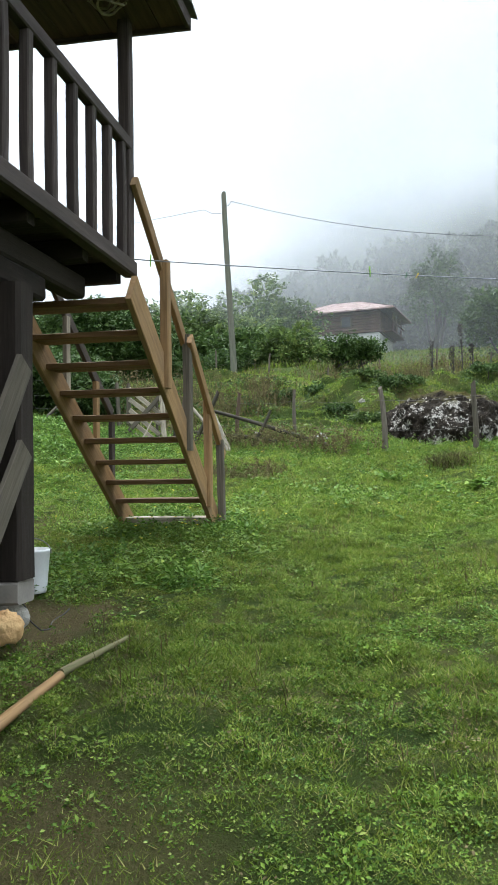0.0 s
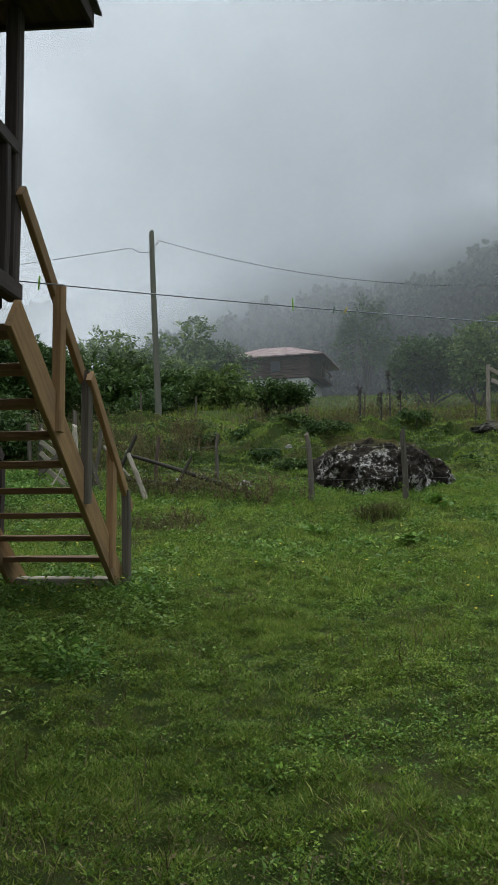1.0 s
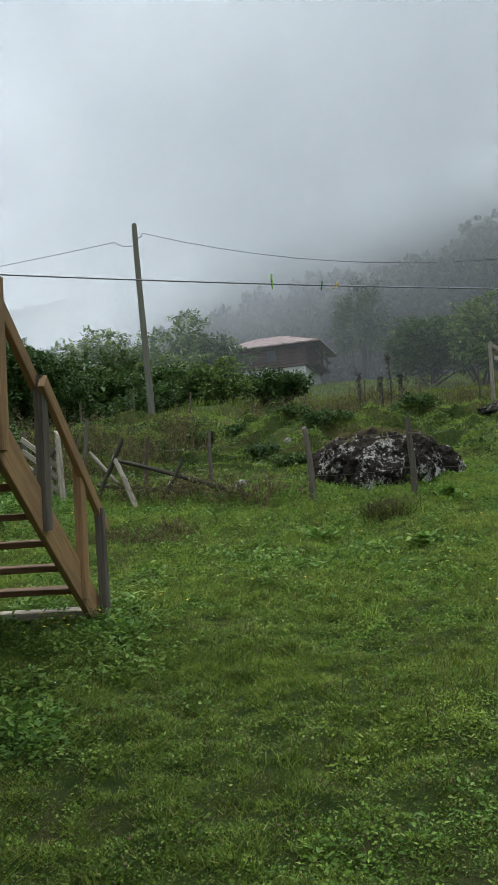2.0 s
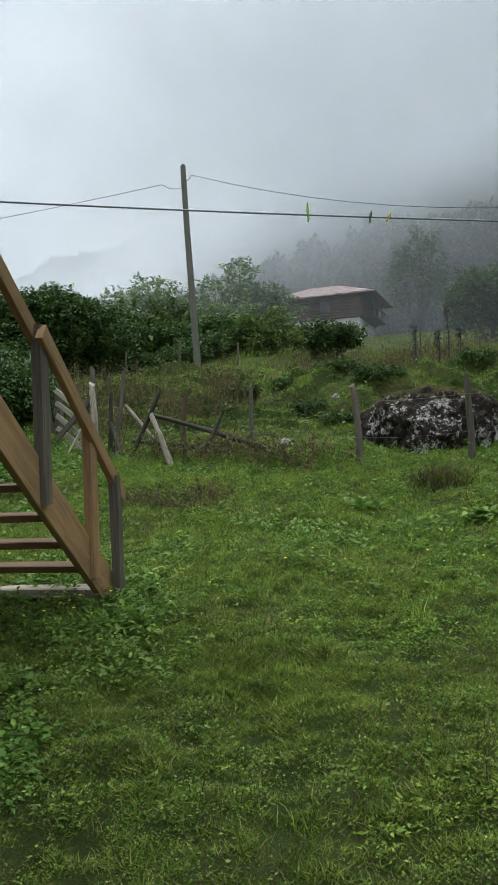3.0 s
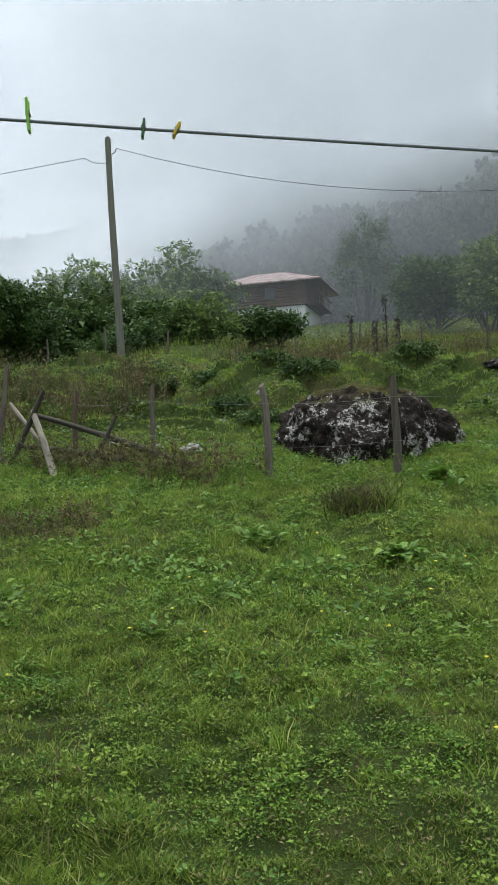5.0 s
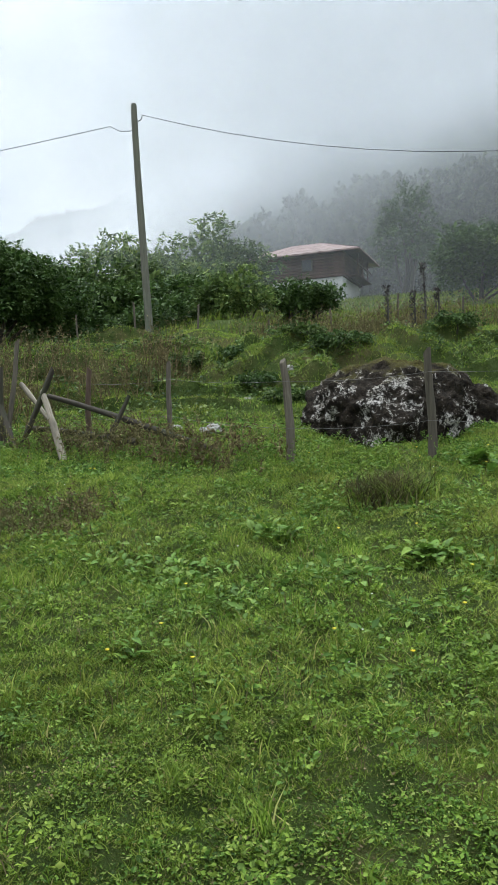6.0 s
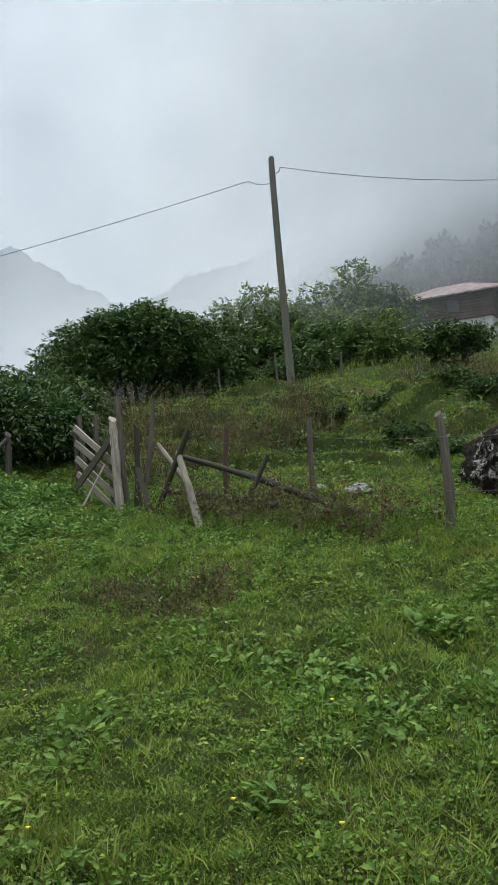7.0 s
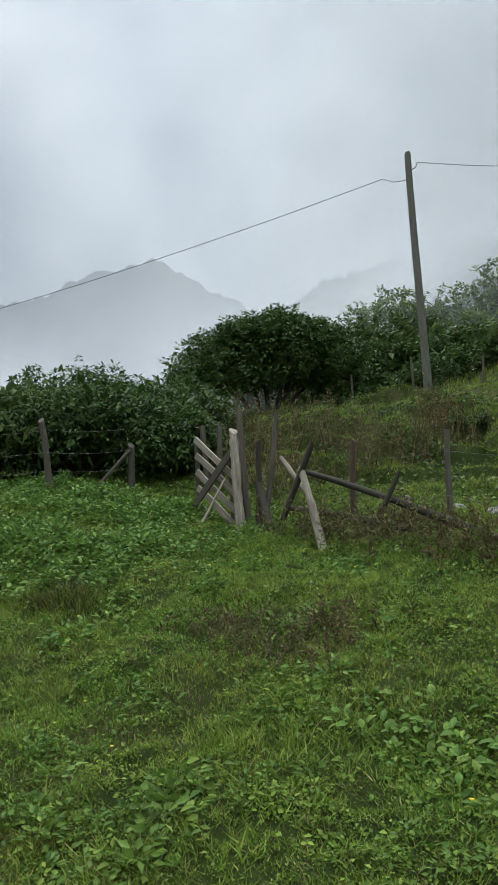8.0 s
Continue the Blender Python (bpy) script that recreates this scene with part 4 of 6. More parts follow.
# ---- fence, gate and fallen timber ----
def build_fence():
    fence = thing("fence", (0.0, 12.8, gz(0, 12.8)), "old wire fence with weathered grey wooden posts", "fence")
    posts = []
    rows = ((-2.71, 14.0, 0.95, 0.06, -0.10, RED_POST, 0.048), (-1.65, 13.8, 0.98, 0.03, 0.1, GREY_WOOD, 0.044), (0.0, 12.42, 1.05, -0.1, 0.15, GREY_WOOD, 0.055),
            (1.33, 12.45, 1.05, 0.02, 0.1, GREY_WOOD, 0.058), (2.95, 12.2, 1.1, 0.02, 0.05, GREY_WOOD, 0.06), (4.7, 12.1, 1.1, 0.0, 0.0, GREY_WOOD, 0.055), (6.5, 12.0, 1.1, 0.0, 0.0, GREY_WOOD, 0.055))
    for x, y, tall, dx, dy, material, rad in rows:
        z = gz(x, y)
        stem("post", (x, y, z - 0.15), (x + dx, y + dy, z + tall), rad * 0.8, rad * 0.62, material, fence, "", 0.2, 0.06, True, 9)
        posts.append((Vector((x, y, z)), Vector((x + dx, y + dy, z + tall))))
    for a, b in zip(posts[:-1], posts[1:]):
        for f in (0.35, 0.8):
            tube("wire", hanging(a[0].lerp(a[1], f) + Vector((0, -0.06, 0)), b[0].lerp(b[1], f) + Vector((0, -0.06, 0)), 0.03, 8), 0.0016, WIRE, fence, "", 4)

    gate_posts = thing("gate_posts", (-4.03, 13.8, gz(-4, 13.8)), "cluster of cracked silver-grey gate posts leaning together", "gate posts")
    z = gz(-4.03, 13.8)
    stem("post", (-4.0, 13.78, z - 0.15), (-4.13, 13.85, 3.2), 0.064, 0.05, PALE_WOOD, gate_posts, "split silver-grey post", 0.3, 0.03, True, 18)
    stem("post", (-4.12, 14.1, z - 0.1), (-4.25, 14.25, 3.5), 0.042, 0.034, GREY_WOOD, gate_posts, "", 0.15, 0.03, True)
    stem("post", (-3.85, 14.0, z - 0.1), (-3.72, 14.2, 3.42), 0.038, 0.028, GREY_WOOD, gate_posts, "", 0.12, 0.04, True)
    stem("post", (-3.92, 13.95, z - 0.1), (-3.84, 13.98, 3.05), 0.04, 0.032, BARK_WOOD, gate_posts, "", 0.15, 0.04, True)
    for x, y, dx, tall in ((-5.5, 15.4, -0.05, 0.9), (-5.35, 15.5, 0.02, 0.85)):
        b = gz(x, y)
        stem("post", (x, y, b - 0.1), (x + dx, y, b + tall), 0.045, 0.038, GREY_WOOD, gate_posts, "", 0.12, 0.03, True)

    gate = thing("wooden_gate", (-4.5, 13.9, gz(-4.5, 13.9)), "broken slatted gate sagging against its posts", "gate")
    for k in range(6):
        h = 3.16 - 0.2 * k
        plank("slat", (-4.83 + 0.004 * k, 14.12, h), (-4.16, 13.92, h - 0.5), 0.026, 0.082, PALE_WOOD, gate, "", 0, 0.014)
    plank("brace", (-4.86, 14.02, 2.3), (-4.1, 13.83, 3.0), 0.03, 0.085, GREY_WOOD, gate)
    plank("upright", (-4.84, 14.16, 2.16), (-4.84, 14.16, 3.14), 0.04, 0.05, GREY_WOOD, gate)
    plank("upright", (-4.24, 13.98, 1.98), (-4.24, 13.98, 2.95), 0.04, 0.06, GREY_WOOD, gate)
    stick = stem("stick", (-4.42, 13.5, gz(-4.42, 13.5)), (-4.17, 13.72, 2.65), 0.018, 0.012, PALE_WOOD)
    tagged(stick, "pale thin stick leaning on a gate post", "stick")

    for p0, p1, r0, r1, material, label in (
        ((-3.72, 14.25, 2.86), (-3.18, 14.0, 2.3), 0.035, 0.03, PALE_WOOD, "pale rail slipped down beside the gate"),
        ((-2.55, 12.87, 1.7), (-3.12, 13.55, 2.74), 0.05, 0.036, PALE_WOOD, "pale grey bent stake propping the old fence"),
        ((-3.42, 13.5, 2.0), (-2.95, 13.5, 2.98), 0.035, 0.03, BARK_WOOD, "dark stake leaning across another"),
        ((-3.62, 13.75, 2.05), (-3.85, 13.9, 2.6), 0.045, 0.04, BARK_WOOD, "short dark stake leaning at the gate"),
    ):
        stake = stem("leaning_stake", p0, p1, r0, r1, material, None, "", 0.2, 0.012, True)
        tagged(stake, label, "stake", "leaning stakes")
    log = thing("fallen_rail", (-2.0, 13.4, gz(-2, 13.4)), "long dark fallen pole resting across the fence line", "fallen pole")
    stem("trunk", (-0.85, 13.05, gz(-0.85, 13.05) + 0.01), (-3.15, 13.75, 2.66), 0.048, 0.032, BARK_WOOD, log, "", 0.12, 0.03, True, 16)
    stem("branch", (-2.28, 13.25, gz(-2.28, 13.25) + 0.02), (-2.0, 13.42, 2.62), 0.035, 0.02, BARK_WOOD, log)
    rail = stem("low_rail", (-1.9, 13.3, gz(-1.9, 13.3) + 0.06), (-3.5, 13.9, 2.3), 0.04, 0.03, BARK_WOOD)
    tagged(rail, "thin dark pole lying low in dry weeds", "fallen pole")

    side = thing("side_fence", (-7.0, 14.6, gz(-7, 14.6)), "leaning wire fence along the hedge", "fence")
    ends = []
    for x, y, dx, tall, rad in ((-7.05, 13.9, -0.16, 1.0, 0.05), (-6.35, 14.75, 0.0, 0.62, 0.055), (-8.9, 13.2, -0.1, 1.1, 0.055), (-10.6, 12.6, 0.1, 1.1, 0.055)):
        b = gz(x, y)
        stem("post", (x, y, b - 0.1), (x + dx, y, b + tall), rad, rad * 0.85, GREY_WOOD, side, "", 0.12, 0.05, True, 7)
        ends.append(Vector((x, y - 0.05, b)))
    stem("strut", (-6.75, 14.5, gz(-6.75, 14.5)), (-6.33, 14.72, gz(-6.35, 14.75) + 0.55), 0.035, 0.03, GREY_WOOD, side)
    order = sorted(ends, key=lambda p: p.x)
    for a, b in zip(order[:-1], order[1:]):
        for up in (0.3, 0.55, 0.85):
            tube("wire", hanging(a + Vector((0, 0, up)), b + Vector((0, 0, up)), 0.03, 6), 0.0018, WIRE, side, "", 4)

    far = thing("rail_fence", (5.9, 28, gz(5.9, 28)), "broken grey rail fence on the upper meadow", "fence")
    b = gz(5.85, 28)
    plank("post", (5.85, 28, b - 0.1), (5.9, 28, 6.7), 0.12, 0.12, PALE_WOOD, far)
    plank("rail", (5.95, 27.92, 6.55), (7.3, 27.92, 5.75), 0.05, 0.14, PALE_WOOD, far)
    plank("rail", (5.98, 27.92, 6.15), (6.7, 27.92, 5.85), 0.05, 0.14, PALE_WOOD, far)
    plank("post", (7.4, 28, gz(7.4, 28) - 0.1), (7.45, 28, 6.9), 0.11, 0.11, GREY_WOOD, far)
    upper = thing("upper_fence", (-1, 27, gz(-1, 27)), "line of thin grey stakes above the bank", "fence")
    r = random.Random(3)
    for k in range(9):
        x = -8.0 + 1.9 * k + r.uniform(-0.2, 0.2)
        y = 27.5 + r.uniform(-0.5, 0.5)
        b = gz(x, y)
        stem("stake", (x, y, b - 0.1), (x + r.uniform(-0.1, 0.1), y, b + r.uniform(0.8, 1.3)), 0.035, 0.028, GREY_WOOD, upper, "", 0.12, 0.04, True, 5)


build_fence()


# ---- stones ----
def build_stones():
    # a lens-shaped block: blunt nose towards the meadow, flat mossy crest, a tail sinking into the slope
    bm, foot = bmesh.new(), gz(1.1, 14.5)
    bmesh.ops.create_icosphere(bm, subdivisions=6, radius=1)
    for v in bm.verts:
        d = v.co.normalized()
        turn = math.atan2(d.y, d.x)
        c, s = abs(math.cos(turn)), abs(math.sin(turn))
        reach = 1 / ((c / 1.28) ** 1.5 + (s / (1.65 if d.y < 0 else 0.95)) ** 1.5) ** (1 / 1.5)
        flat = math.hypot(d.x, d.y) ** 0.8 * reach
        x, y = flat * math.cos(turn), flat * math.sin(turn)
        if y < 0:
            y *= float(np.interp(x, (-1.3, -0.9, -0.2, 0.5, 1.3), (0.7, 0.95, 1.0, 0.72, 0.3)))
        crest = float(np.interp(x, (-1.3, -0.9, -0.62, -0.3, 0.15, 0.8, 1.1, 1.3), (0.46, 0.8, 0.96, 0.95, 0.88, 0.74, 0.7, 0.6)))
        z = crest * d.z ** 0.62 if d.z > 0 else 0.5 * d.z
        v.co = Vector((x, y, z + 0.17 * y * float(smooth(0.0, -1.5, y))))
    bm.normal_update()
    for v in bm.verts:
        d = v.co.copy()
        near = noise.voronoi(d * 2.6)[0]
        crack = 0.015 * (1 - float(smooth(0.0, 0.16, near[1] - near[0])))
        v.co += v.normal * (-crack + 0.13 * noise.fractal(d * 2.0, 0.8, 2.0, 4) + 0.07 * abs(noise.fractal(d * 4.0, 0.7, 2.2, 5)) + 0.03 * noise.fractal(d * 13.0, 0.7, 2.2, 3) - 0.04)
        v.co.z = min(v.co.z, 0.8 + 0.5 * (v.co.z - 0.8))
    rock = part("boulder", mesh_from("boulder", bm, True), BOULDER, None, "", pose(1.12, 14.5, foot - 0.08))
    tagged(rock, "large dark boulder patched with white lichen, mossy on top", "boulder")
    bm = lump_bm((1.5, 0.9, 0.36), 8.1, 0.22, 4, 0.2, 1.3)
    slab = part("boulder", mesh_from("boulder", bm), SLAB, None, "", pose(5.2, 19.3, gz(5.2, 19.3) - 0.12))
    tagged(slab, "low grey rock slab breaking through bright grass", "boulder")
    for x, y, size, seed in ((-1.36, 14.5, 0.075, 1.0), (-1.22, 14.4, 0.1, 2.0), (-1.75, 14.6, 0.06, 3.0), (-2.6, 15.4, 0.06, 4.0), (-1.1, 16.6, 0.07, 5.0), (0.1, 17.3, 0.08, 6.0), (-0.6, 18.0, 0.08, 7.0), (-3.94, 20.2, 0.15, 8.0), (1.85, 27.8, 0.3, 9.0), (1.45, 28.2, 0.24, 10.0)):
        ob = part("stone", mesh_from("stone", lump_bm((size * 1.2, size, size * 0.8), seed * 3.3, 0.35, 3, size * 0.5)), PALE_ROCK, None, "", pose(x, y, gz(x, y) + size * 0.35, 0, 0, seed * 70))
        tagged(ob, "pale limestone lying in the grass", "stone", "pale stones in the grass")


build_stones()


# ---- log house on the upper meadow ----
def build_log_house():
    place = Matrix.Translation((-0.75, 54.0, -0.5)) @ Matrix.Rotation(radians(-11), 4, "Z")
    wide, deep, z0, z1, eave = 5.9, 5.2, 9.3, 11.45, 12.95
    house = thing("log_house", (-2.5, 57, gz(-2.5, 57)), "log house with rusty sheet roof on limewashed stone base", "house")

    def at(x, y, z):
        return place @ Vector((x, y, z))

    def block(name, lo, hi, material, label=""):
        bm = bmesh.new()
        c = [bm.verts.new((x, y, z)) for z in (lo[2], hi[2]) for x, y in ((lo[0], lo[1]), (hi[0], lo[1]), (hi[0], hi[1]), (lo[0], hi[1]))]
        for q in ((3, 2, 1, 0), (4, 5, 6, 7), (0, 1, 5, 4), (1, 2, 6, 5), (2, 3, 7, 6), (3, 0, 4, 7)):
            bm.faces.new([c[a] for a in q])
        bmesh.ops.bevel(bm, geom=list(bm.edges), offset=0.03, segments=1, affect="EDGES")
        return part(name, bm, material, house, label, place)

    block("base", (-wide + 0.05, 0.05, z0 - 1.2), (-0.05, deep - 0.05, z1), LIMEWASH, "limewashed stone base")
    block("core", (-wide + 0.12, 0.12, z1 + 0.002), (-0.12, deep - 0.12, eave), LOG_WALL, "dark wall core")
    n = 8
    for k in range(n):
        z = z1 + (k + 0.5) * (eave - z1) / n
        for a, b in (((-wide - 0.15, 0, z), (0.15, 0, z)), ((-wide - 0.15, deep, z), (0.15, deep, z)), ((0, -0.15, z + 0.04), (0, deep + 0.15, z + 0.04)), ((-wide, -0.15, z + 0.04), (-wide, deep + 0.15, z + 0.04))):
            plank("log", at(*a), at(*b), 0.2, 0.17, LOG_WALL, house)
    for x in (-4.4, -2.3):
        w = block("window", (x - 0.38, -0.16, 11.9), (x + 0.38, -0.115, 12.65), GREY_WOOD, "grey window frame")
        bm = plank_bm(0.6, 0.02, 0.68, 0.0, 1, 1)
        part("pane", bm, DARK_GLASS, w, "dark pane", place @ pose(x - 0.3, -0.168, 12.28))
    for y in (1.2, 2.6, 4.2):
        plank("balcony_post", at(0.72, y, z1 + 0.2), at(0.72, y, eave), 0.1, 0.1, LOG_WALL, house)
    block("balcony_floor", (0.12, 1.0, z1 + 0.1), (0.8, deep, z1 + 0.2), LOG_WALL)
    plank("balcony_rail", at(0.75, 1.0, z1 + 0.85), at(0.75, deep, z1 + 0.85), 0.06, 0.1, LOG_WALL, house)
    # hipped roof of ribbed sheets
    over, ridge = 0.75, eave + 1.25
    a, b, c, d = (-wide - over, -over), (over + 0.5, -over), (over + 0.5, deep + over), (-wide - over, deep + over)
    e, f = (-wide + 2.0, deep / 2), (-2.0, deep / 2)
    for name, corners in (("roof_sheet", (a, b, f, e)), ("roof_sheet", (b, c, f, f)), ("roof_sheet", (c, d, e, f)), ("roof_sheet", (d, a, e, e))):
        bm = bmesh.new()
        (ax, ay), (bx, by), (cx, cy), (dx, dy) = corners
        steps = 26
        rows = []
        for i in range(steps + 1):
            t = i / steps
            bump = 0.035 if i % 3 == 0 else 0.0
            rows.append([bm.verts.new((ax + (bx - ax) * t, ay + (by - ay) * t, eave + 0.02 + bump)), bm.verts.new((dx + (cx - dx) * t, dy + (cy - dy) * t, ridge + 0.02 + bump)),
                         bm.verts.new((ax + (bx - ax) * t, ay + (by - ay) * t, eave - 0.06)), bm.verts.new((dx + (cx - dx) * t, dy + (cy - dy) * t, ridge - 0.06))])
        for p, q in zip(rows[:-1], rows[1:]):
            bm.faces.new((p[0], q[0], q[1], p[1]))
            bm.faces.new((p[3], q[3], q[2], p[2]))
            bm.faces.new((p[2], q[2], q[0], p[0]))
        bmesh.ops.remove_doubles(bm, verts=bm.verts, dist=0.001)
        part(name, bm, RUST_RED, house, "rusty pink ribbed roof sheet", place)


build_log_house()


# ---- trees, shrubs and hedge ----
def build_trees():
    shrub("broadleaf_tree", (-12.4, 30.0), (3.0, 2.7), 4.1, 430, 150, (0.16, 0.085), DARK_LEAF, "dense dark green broadleaf tree behind the gate", "tree", 11, 7, 0.24, 0.5, 0.1)
    hedge = ((-8.9, 15.2, 1.2, 1.4), (-7.7, 15.6, 1.1, 1.25), (-6.75, 16.0, 0.95, 0.95), (-10.3, 14.7, 1.3, 1.5), (-9.6, 17.0, 1.5, 1.6), (-7.9, 17.6, 1.3, 1.15), (-11.9, 14.4, 1.4, 1.5))
    for k, (x, y, rad, tall) in enumerate(hedge):
        shrub("hedge_shrub", (x, y), (rad, rad * 0.9), tall, 150, 130, (0.11, 0.045), DARK_LEAF if k % 3 else MID_LEAF, "leafy hedge shrub with long drooping leaves", "shrub", 20 + k, 6, 0.2, 0.25, 0.35, "hedge by the side fence", 0.3)
    mids = ((-11.8, 44, 3.0, 6.6, LIGHT_LEAF, 0.55), (-8.8, 46, 3.0, 6.5, LIGHT_LEAF, 0.55), (-15.0, 46, 3.1, 6.0, MID_LEAF, 0.45), (-6.7, 46, 2.3, 4.9, MID_LEAF, 0.4), (-19.0, 44, 2.8, 4.2, DARK_LEAF, 0.2),
            (-9.5, 38, 2.2, 3.2, DARK_LEAF, 0.35), (-6.8, 38, 1.7, 2.2, DARK_LEAF, 0.35), (-12.6, 39, 2.4, 4.4, MID_LEAF, 0.4), (-10.4, 41, 2.4, 4.6, MID_LEAF, 0.4), (-8.0, 42, 2.1, 4.2, LIGHT_LEAF, 0.4))
    for k, (x, y, rad, tall, material, lobes) in enumerate(mids):
        shrub("broadleaf_tree", (x, y), (rad, rad), tall, 170, 66, (0.27, 0.125), material, "misty green tree among the bushes behind the bank", "tree", 40 + k, 6, 0.34, lobes, 0.1, "trees behind the bank", 0.08)
    bushes = ((-3.8, 34, 0.85, 1.9, LIGHT_LEAF), (-4.9, 34.5, 0.8, 1.4, MID_LEAF), (-1.35, 36, 1.0, 1.2, DARK_LEAF), (-2.4, 35.5, 0.9, 1.05, DARK_LEAF), (-7.0, 33, 1.3, 1.5, DARK_LEAF))
    for k, (x, y, rad, tall, material) in enumerate(bushes):
        shrub("bush", (x, y), (rad, rad), tall, 60, 80, (0.15, 0.08), material, "rounded green bush below the log house", "bush", 60 + k, 5, 0.22, 0.5, 0.05, "bushes on the upper meadow", 0.05)
    for k, (x, y, rad, tall) in enumerate(((-1.85, 19.5, 0.5, 0.42), (-1.35, 19.9, 0.55, 0.4), (-0.6, 19.8, 0.6, 0.38), (0.2, 18.8, 0.5, 0.4), (-2.6, 18.9, 0.4, 0.34), (-0.2, 20.5, 0.55, 0.36), (-1.1, 17.5, 0.4, 0.32), (0.9, 19.6, 0.5, 0.4), (-4.3, 20.4, 0.5, 0.5), (2.4, 19.9, 0.5, 0.5), (-0.4, 16.2, 0.35, 0.25))):
        shrub("bramble", (x, y), (rad, rad * 0.8), tall * 0.36, 44, 48, (0.055, 0.036), MID_LEAF if k % 3 else DARK_LEAF, "low dark bramble sprawling over the bank", "bramble", 140 + k, 4, 0.06, 0.5, 0.4, "brambles on the bank", 0.0)
    rights = ((6.3, 45, 1.9, 3.9, DARK_LEAF), (8.7, 43, 1.7, 4.4, LIGHT_LEAF), (11.4, 46, 2.2, 3.6, MID_LEAF), (3.89, 66, 2.5, 8.4, DARK_LEAF), (14.5, 43, 2.4, 4.0, DARK_LEAF), (8, 56, 2.6, 4.2, DARK_LEAF), (18, 47, 3.0, 4.6, MID_LEAF))
    for k, (x, y, rad, tall, material) in enumerate(rights):
        shrub("broadleaf_tree", (x, y), (rad, rad), tall, 120, 85, (0.23, 0.11), material, "round-headed tree standing in mist on the hillside", "tree", 80 + k, 5, 0.34, 0.3, 0.05, "trees on the hillside", 0.36 if y > 60 else 0.1)


build_trees()


# ---- far slopes, woods and mist ----
HILL_WOODS = veiled("hill_woods", [(0.3, (0.018, 0.03, 0.016)), (0.7, (0.05, 0.075, 0.04))], 26, 54, 1.0, 0.0, (-52, -6), 0.02, 0.36)
WOODS = leafy("misty_woods", [(0.0, (0.02, 0.035, 0.014)), (0.6, (0.045, 0.07, 0.03)), (1.0, (0.08, 0.11, 0.05))], 0.1, 0.8, 0.2, (0.06, 0.08, 0.035), 0.4)
# fog over the ridges is put into their transparency, clearer towards the foot
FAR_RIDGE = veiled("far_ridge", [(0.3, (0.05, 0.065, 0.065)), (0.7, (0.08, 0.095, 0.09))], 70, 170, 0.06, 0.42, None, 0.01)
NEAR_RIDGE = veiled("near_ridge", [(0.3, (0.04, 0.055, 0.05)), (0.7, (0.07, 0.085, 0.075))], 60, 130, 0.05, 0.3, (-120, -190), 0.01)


def hill_z(x, y):
    up = 11 + np.interp(y, [92, 96, 100, 112, 130, 190], [-8, 1, 9, 22, 38, 98])
    share = smooth(-150, -50, x)
    return up * (0.12 + 0.88 * share) - 4 + 0.8 * waves(x, y, 16, 21)


